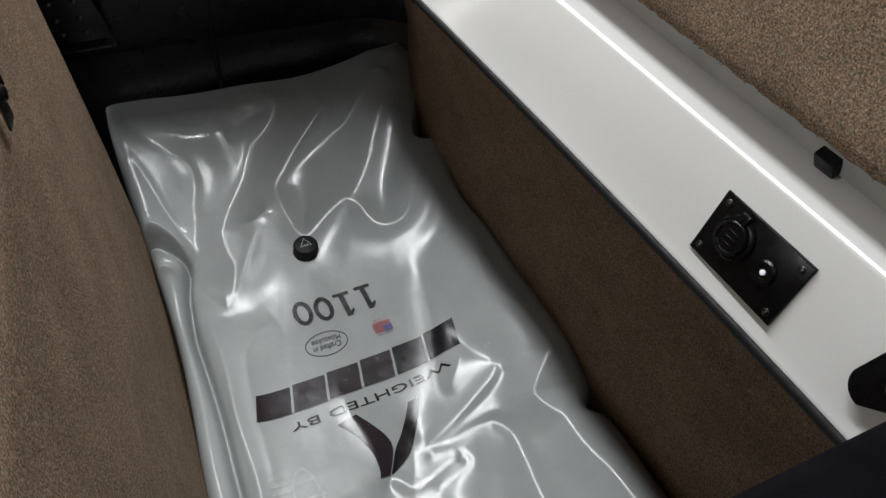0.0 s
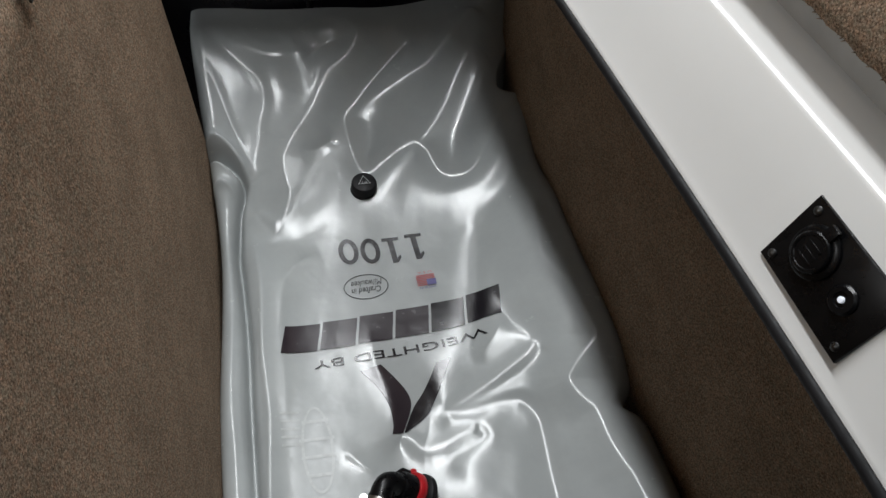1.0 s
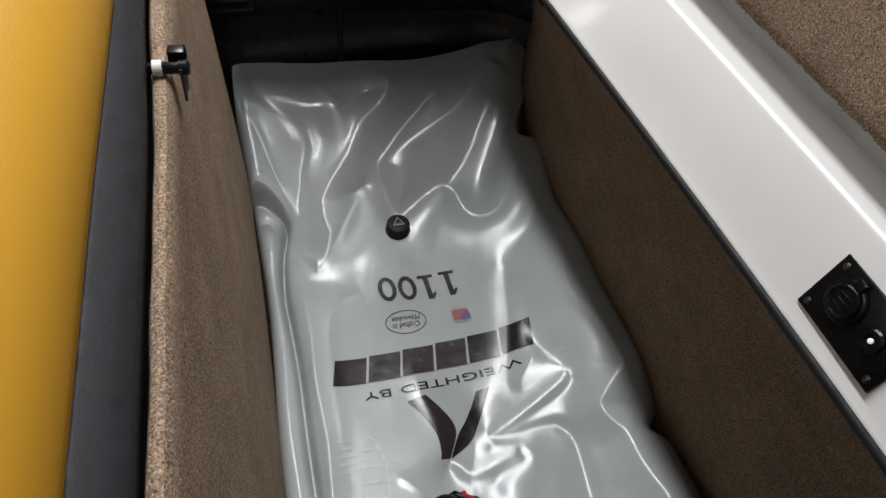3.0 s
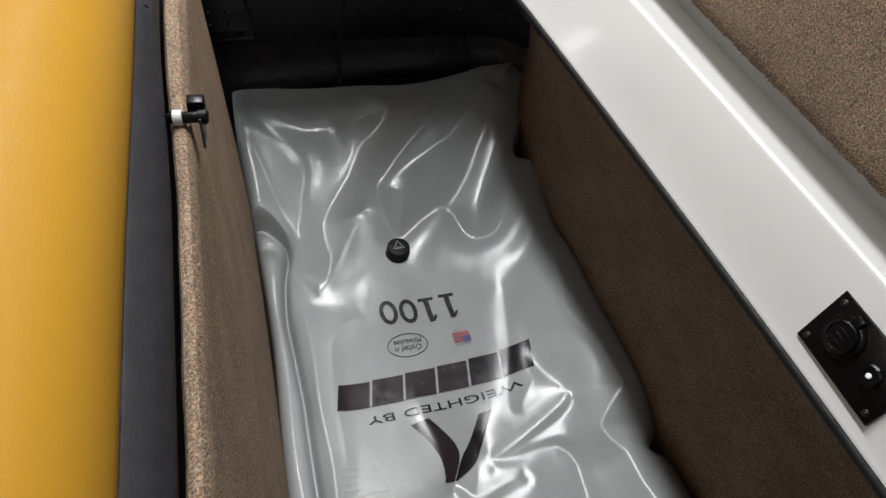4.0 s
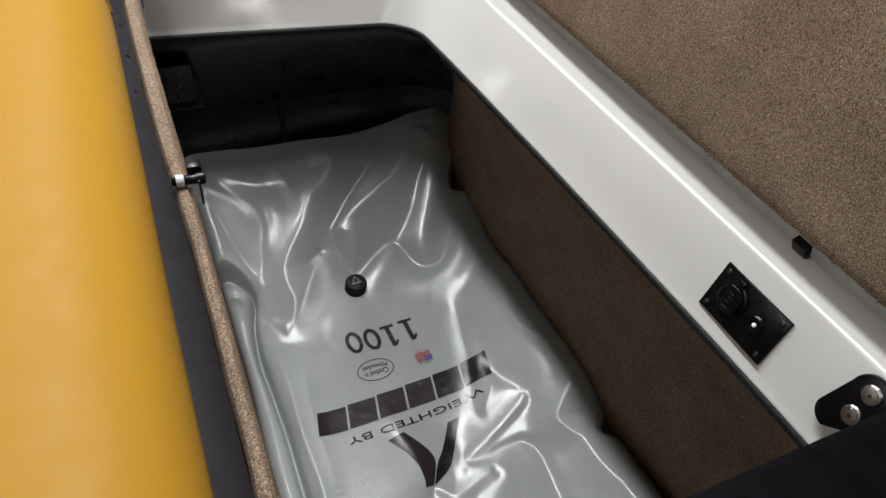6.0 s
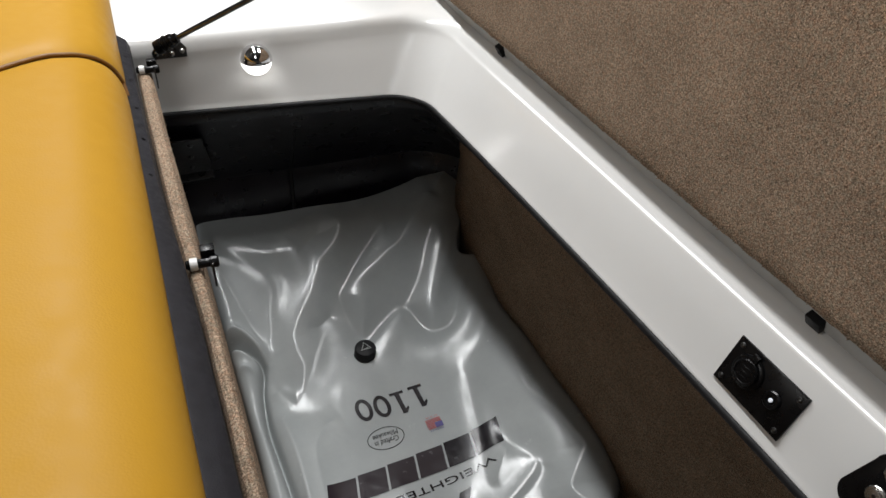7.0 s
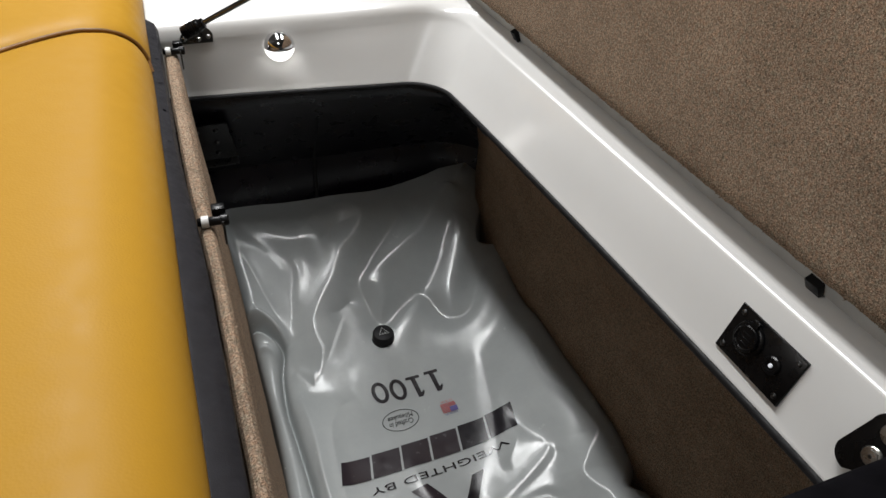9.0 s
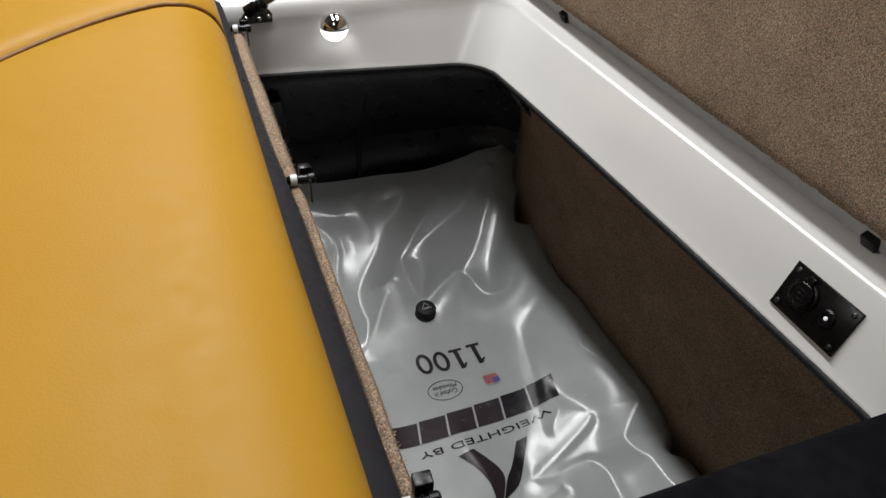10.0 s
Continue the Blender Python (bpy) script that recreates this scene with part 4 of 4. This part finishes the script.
def skin_at(x, y):
    """Smooth (cubic) reading of the stretched skin."""
    u = np.clip((x - X_LOW) / CELL, 1.001, SKIN.shape[1] - 2.001)
    v = np.clip((y - Y_LOW) / CELL, 1.001, SKIN.shape[0] - 2.001)
    i, j = u.astype(int), v.astype(int)
    s, t = u - i, v - j

    def parts(f):
        return ((1 - f) ** 3 / 6, (3 * f ** 3 - 6 * f ** 2 + 4) / 6, (-3 * f ** 3 + 3 * f ** 2 + 3 * f + 1) / 6, f ** 3 / 6)

    return sum(wv * wu * SKIN[np.clip(j + b - 1, 0, SKIN.shape[0] - 1), np.clip(i + a - 1, 0, SKIN.shape[1] - 1)] for b, wv in enumerate(parts(t)) for a, wu in enumerate(parts(s)))


def bag_height(x, y):
    x, y = np.atleast_1d(np.asarray(x, float)), np.atleast_1d(np.asarray(y, float))
    z = skin_at(x, y)
    s = np.clip((right_edge(y) - x) / 0.026, 0, 1)
    z = z - 0.034 * (1 - np.sqrt(np.clip(1 - (1 - s) ** 2, 0, 1))) * (1 - 0.9 * smoothstep((y - 0.80) / 0.08))
    s = np.clip((x - left_edge(y)) / 0.022, 0, 1)
    z = z - 0.035 * (1 - np.sqrt(np.clip(1 - (1 - s) ** 2, 0, 1))) * (1 - 0.8 * smoothstep((y - 0.98) / 0.1))
    s = np.clip((back_edge(x) - y) / 0.006, 0, 1)
    z = z - 0.004 * (1 - np.sqrt(np.clip(1 - (1 - s) ** 2, 0, 1)))
    return z - 0.004 * np.exp(-(np.hypot(x - 0.213, y - 0.806) / 0.035) ** 2)


NX, NY, NEAR_END = 330, 860, -0.38
u, v = np.meshgrid(np.linspace(0, 1, NX), np.linspace(0, 1, NY))
bag_y = NEAR_END + (back_edge(left_edge(1.0) + u * 0.54) - NEAR_END) * v
bag_x = left_edge(bag_y) + u * (right_edge(bag_y) - left_edge(bag_y))
bag_z = bag_height(bag_x, bag_y)
top = np.stack([bag_x, bag_y, bag_z], -1)
left, right = [], []
for drop, out in ((0.30, 0.004), (0.65, 0.003), (0.93, -0.012)):
    a, b = top[:, :1].copy(), top[:, -1:].copy()
    a[..., 0] -= out
    b[..., 0] += out
    a[..., 2] *= 1 - drop
    b[..., 2] *= 1 - drop
    left.insert(0, a)
    right.append(b)
skin = np.concatenate(left + [top] + right, axis=1)
last = skin[-1:].copy()
ends = []
for drop, out in ((0.06, 0.004), (0.12, -0.010), (0.5, -0.004), (0.93, -0.02)):
    row = last.copy()
    row[..., 1] += out
    row[..., 2] *= 1 - drop
    ends.append(row)
skin = np.concatenate([skin] + ends, axis=0)
rows_n, cols_n = skin.shape[:2]
index = np.arange(rows_n * cols_n).reshape(rows_n, cols_n)
quads = np.stack([index[:-1, :-1], index[:-1, 1:], index[1:, 1:], index[1:, :-1]], -1).reshape(-1, 4)
mesh = bpy.data.meshes.new("bag")
mesh.from_pydata(skin.reshape(-1, 3).tolist(), [], quads.tolist())
mesh.materials.append(BAG)
mesh.shade_smooth()
bag = root("ballast_bag", (0.25, 0.4, 0.0), "creased grey glossy water bag with black print in the locker", "water bag")
under(tagged(new("bag", mesh), "grey coated cloth, folded and creased"), bag)


def on_bag(x, y, lift=0.0):
    return Vector((x, y, float(bag_height(x, y)[0]) + lift))


def drape(name, bm, material, label="", lift=0.0012, parent=None):
    """Lay a flat print on the bag."""
    for _ in range(4):
        long = [e for e in bm.edges if e.calc_length() > 0.006]
        if not long:
            break
        bmesh.ops.subdivide_edges(bm, edges=long, cuts=1)
        bmesh.ops.triangulate(bm, faces=bm.faces[:])
    co = np.array([v.co for v in bm.verts])
    zs = bag_height(co[:, 0], co[:, 1])
    for vert, z in zip(bm.verts, zs):
        vert.co.z = z + lift
    for f in bm.faces:
        f.normal_update()
        if f.normal.z < 0:
            f.normal_flip()
    return under(part(name, bm, material, None, label, recalc=False), parent or bag)


def words(text, centre, width, height, turn=180.0, shear=0.0, thick=0.0):
    """Flat letters as a bmesh, scaled to a width and height and turned about their centre."""
    data = bpy.data.curves.new("words", "FONT")
    data.body, data.size, data.offset, data.resolution_u = text, 1.0, thick, 3
    data.space_line = 0.85
    data.align_x = "CENTER"
    ob = new("words", data)
    me = bpy.data.meshes.new_from_object(ob.evaluated_get(bpy.context.evaluated_depsgraph_get()))
    bpy.data.objects.remove(ob)
    bpy.data.curves.remove(data)
    bm = bmesh.new()
    bm.from_mesh(me)
    bpy.data.meshes.remove(me)
    bmesh.ops.remove_doubles(bm, verts=bm.verts, dist=1e-5)
    xs, ys = [v.co.x for v in bm.verts], [v.co.y for v in bm.verts]
    cx, cy, sx, sy = (min(xs) + max(xs)) / 2, (min(ys) + max(ys)) / 2, max(xs) - min(xs), max(ys) - min(ys)
    for vert in bm.verts:
        px, py = (vert.co.x - cx) / sx * width, (vert.co.y - cy) / sy * height
        vert.co = (px + shear * py, py, 0)
    bm.transform(pose(centre[0], centre[1], 0, 0, 0, turn))
    return bm


def flat(*outlines):
    bm = bmesh.new()
    for outline in outlines:
        bm.faces.new([bm.verts.new((x, y, 0)) for x, y in outline])
    bmesh.ops.triangulate(bm, faces=bm.faces[:])
    return bm


def band(left_side, right_side):
    a, b = smooth_path([(*p, 0) for p in left_side], 6), smooth_path([(*p, 0) for p in right_side], 6)
    return sheet([[(p.x, p.y, 0) for p in a], [(p.x, p.y, 0) for p in b]])


def ring(cx, cy, rx, ry, width, start=0, stop=360, n=48, turn=0.0):
    inner, outer = [], []
    for k in range(n + 1):
        a = radians(start + (stop - start) * k / n)
        inner.append(((rx - width) * math.cos(a), (ry - width) * math.sin(a), 0))
        outer.append((rx * math.cos(a), ry * math.sin(a), 0))
    bm = sheet([inner, outer])
    bm.transform(pose(cx, cy, 0, 0, 0, turn))
    return bm


for x, y in ((0.2060, 0.6925), (0.1725, 0.6960)):
    drape("printed_zero", ring(x, y, 0.0152, 0.0232, 0.0072, turn=4), INK, "large black printed 0")
for x, y in ((0.2755, 0.6880), (0.2390, 0.6875)):
    one = flat([(x - 0.0130, y + 0.0195), (x + 0.0132, y + 0.0187), (x + 0.0132, y + 0.0240), (x - 0.0130, y + 0.0248)],
               [(x - 0.0042, y + 0.0192), (x - 0.0012, y - 0.0225), (x + 0.0070, y - 0.0228), (x + 0.0045, y + 0.0190)],
               [(x + 0.0070, y - 0.0228), (x + 0.0128, y - 0.0140), (x + 0.0122, y - 0.0095), (x + 0.0066, y - 0.0140)])
    drape("printed_one", one, INK, "large black printed 1")
drape("printed_line", words("WEIGHTED BY", (0.222, 0.5095), 0.244, 0.0130, 181), INK, "thin black line of words")
oval = drape("printed_oval", ring(0.190, 0.6285, 0.0335, 0.0225, 0.0011), INK, "thin black oval")
drape("oval_words", words("Crafted in\nMilwaukee", (0.190, 0.6285), 0.046, 0.0235, 181, 0.15), INK, parent=oval)

# the maker's mark: six slanted blocks and two strokes
for k in range(6):
    x1, x0 = 0.372 - 0.0530 * k, 0.372 - 0.0530 * (k + 1) + 0.0040
    lean = 0.009
    y0, y1 = 0.5335 - 0.0008 * k, 0.5835 - 0.0020 * k
    mid, cut = (y0 + y1) / 2, 0.0035
    block = flat([(x0, y0), (x1, y0), (x1 + lean * 0.4, mid - cut), (x1 + lean * 0.4 - 0.020, mid - cut), (x1 + lean * 0.6 - 0.020, mid + cut), (x1 + lean * 0.6, mid + cut), (x1 + lean, y1), (x0 + lean, y1)])
    drape("printed_block", block, SHEEN_INK if k > 1 else INK, "dark slanted print block")
drape("printed_stroke", band([(0.266, 0.4835), (0.253, 0.4625), (0.238, 0.4415), (0.2225, 0.4235), (0.205, 0.3935)], [(0.287, 0.4855), (0.273, 0.4615), (0.255, 0.4325), (0.238, 0.4105), (0.2065, 0.3925)]), INK, "black curved print stroke")
drape("printed_stroke", band([(0.161, 0.4875), (0.18, 0.4595), (0.191, 0.4295), (0.192, 0.4045), (0.189, 0.3925)], [(0.19, 0.4925), (0.207, 0.4675), (0.219, 0.4445), (0.2195, 0.4245), (0.203, 0.3925)]), SHEEN_INK, "dark curved print stroke with painted sheen")

# small striped flag
flag = drape("printed_flag", flat(*[[(0.2665, 0.6155 + 0.0030 * k), (0.295, 0.6155 + 0.0030 * k), (0.295, 0.6155 + 0.0030 * k + 0.0015), (0.2665, 0.6155 + 0.0030 * k + 0.0015)] for k in range(7)]), RED_INK, "red striped print with a blue corner")
drape("flag_corner", flat([(0.2815, 0.6148), (0.2955, 0.6148), (0.2955, 0.6255), (0.2815, 0.6255)]), BLUE_INK, lift=0.0016, parent=flag)
drape("flag_words", words("U S A", (0.281, 0.6395), 0.022, 0.0035, 180), RED_INK, parent=flag)
drape("flag_words", words("MADE IN", (0.281, 0.6112), 0.024, 0.0034, 180), BLUE_INK, parent=flag)

# worn white print of a round grid
globe = drape("faded_print", ring(0.093, 0.388, 0.020, 0.058, 0.0035, n=40), PALE_INK, "worn pale grid print", lift=0.0006)
for k, (w, y) in enumerate(((0.030, 0.352), (0.042, 0.376), (0.044, 0.399), (0.034, 0.424))):
    drape("faded_bar", flat([(0.093 - w / 2, y), (0.093 + w / 2, y - 0.001), (0.093 + w / 2, y + 0.0035), (0.093 - w / 2, y + 0.004)]), PALE_INK, lift=0.0006, parent=globe)
for k in range(5):
    y = 0.440 - 0.011 * k
    drape("faded_bar", flat([(0.050, y), (0.074, y - 0.001), (0.074, y + 0.0022), (0.050, y + 0.0028)]), PALE_INK, lift=0.0006, parent=globe)

# screw cap of the air valve
m = frame_at(on_bag(0.213, 0.809, -0.006), (1.0, 0.02, 0), (0.02, -0.10, 1))
valve = piece("air_valve", lathe([(0.0255, 0.0), (0.0252, 0.0008), (0.0235, 0.0014), (0.0205, 0.0020), (0.0205, 0.003), (0.0, 0.003)], m, 40), BAG, bag, "grey welded valve base")
cap = bmesh.new()
prof = [(0.0215, 0.001), (0.0222, 0.0025), (0.0222, 0.0055), (0.0205, 0.0068), (0.0202, 0.0195), (0.0190, 0.0225), (0.0165, 0.0237), (0.0, 0.0240)]
rings = []
for r, z in prof:
    rings.append([cap.verts.new(((r + (0.0005 if k % 2 and 0.008 < z < 0.0215 else 0)) * math.cos(2 * math.pi * k / 64), (r + (0.0005 if k % 2 and 0.008 < z < 0.0215 else 0)) * math.sin(2 * math.pi * k / 64), z)) for k in range(64)])
for a, b in zip(rings, rings[1:]):
    for k in range(64):
        cap.faces.new((a[k], a[(k + 1) % 64], b[(k + 1) % 64], b[k]))
cap.transform(m)
under(part("screw_cap", cap, RUBBER, None, "black ribbed screw cap"), valve)
mark = ring(0, 0.0005, 0.0118, 0.0118, 0.0022, 90, 450, 3)
mark.transform(m @ Matrix.Translation((0, 0, 0.0243)))
under(part("cap_mark", mark, PALE_INK, None, "pale triangle mark", smooth=False, recalc=False), valve)
mark = words("AIR", (0, -0.0035), 0.0105, 0.0042, 0)
mark.transform(m @ Matrix.Translation((0, 0, 0.0246)))
under(part("cap_letters", mark, PALE_INK, None, "pale letters", smooth=False, recalc=False), valve)

# hose elbow on its fill port
port_at = on_bag(0.206, 0.310, 0.004)
axis = Vector((-0.72, 0.16, 0.62)).normalized()
m = frame_at(port_at, (0, 1, 0), axis)
elbow = root("hose_elbow", port_at, "black hose elbow with red collar and steel clamp", "hose fitting")
piece("port_flange", lathe([(0.0240, -0.010), (0.0240, -0.003), (0.0215, 0.0), (0.0205, 0.003), (0.0, 0.003)], m, 40), RUBBER, elbow)
piece("red_collar", lathe([(0.0210, 0.003), (0.0225, 0.005), (0.0225, 0.012), (0.0210, 0.014), (0.0, 0.014)], m, 40), RED, elbow, "red locking collar")
piece("red_tab", box((0.014, -0.008, 0.006), (0.0265, 0.008, 0.013), 0.002, 2, m), RED, elbow)
piece("coupler", lathe([(0.0185, 0.013), (0.0185, 0.028), (0.0168, 0.032), (0.0, 0.034)], m, 40), PLASTIC, elbow)
piece("latch_tab", box((0.013, -0.007, 0.015), (0.0225, 0.007, 0.030), 0.002, 2, m), PLASTIC, elbow)
knee = port_at + axis * 0.052
down = Vector((-0.42, -0.86, -0.12)).normalized()
bend = smooth_path([port_at + axis * 0.026, port_at + axis * 0.042, knee + down * 0.008, knee + down * 0.035, knee + down * 0.06], 8)
piece("elbow_pipe", tube(bend, 0.0142, 24), PLASTIC, elbow, "smooth black elbow")
hose_from = knee + down * 0.018
hose = smooth_path([hose_from, hose_from + down * 0.08, (0.06, 0.12, 0.30), (0.02, -0.05, 0.29), (0.0, -0.30, 0.28)], 10)
piece("hose", tube(hose, [0.0160 + 0.0006 * math.sin(i * 2.2) for i in range(len(hose))], 20), PLASTIC, elbow, "black ribbed hose")
c = hose_from + down * 0.010
ring_pts = [c - down * 0.0062, c - down * 0.006, c + down * 0.006, c + down * 0.0062]
clamp = piece("hose_clamp", tube(ring_pts, [0.0166, 0.0176, 0.0176, 0.0166], 30), STEEL, elbow, "steel hose clamp")
side = down.cross(Vector((0, 0, 1))).normalized()
head_at = c + side * 0.0185
under(part("clamp_screw", tube([head_at + Vector((0, 0, h)) for h in (0.014, 0.007, 0.0065, -0.010)], [0.0045, 0.0045, 0.0032, 0.0032], 12), STEEL), clamp)
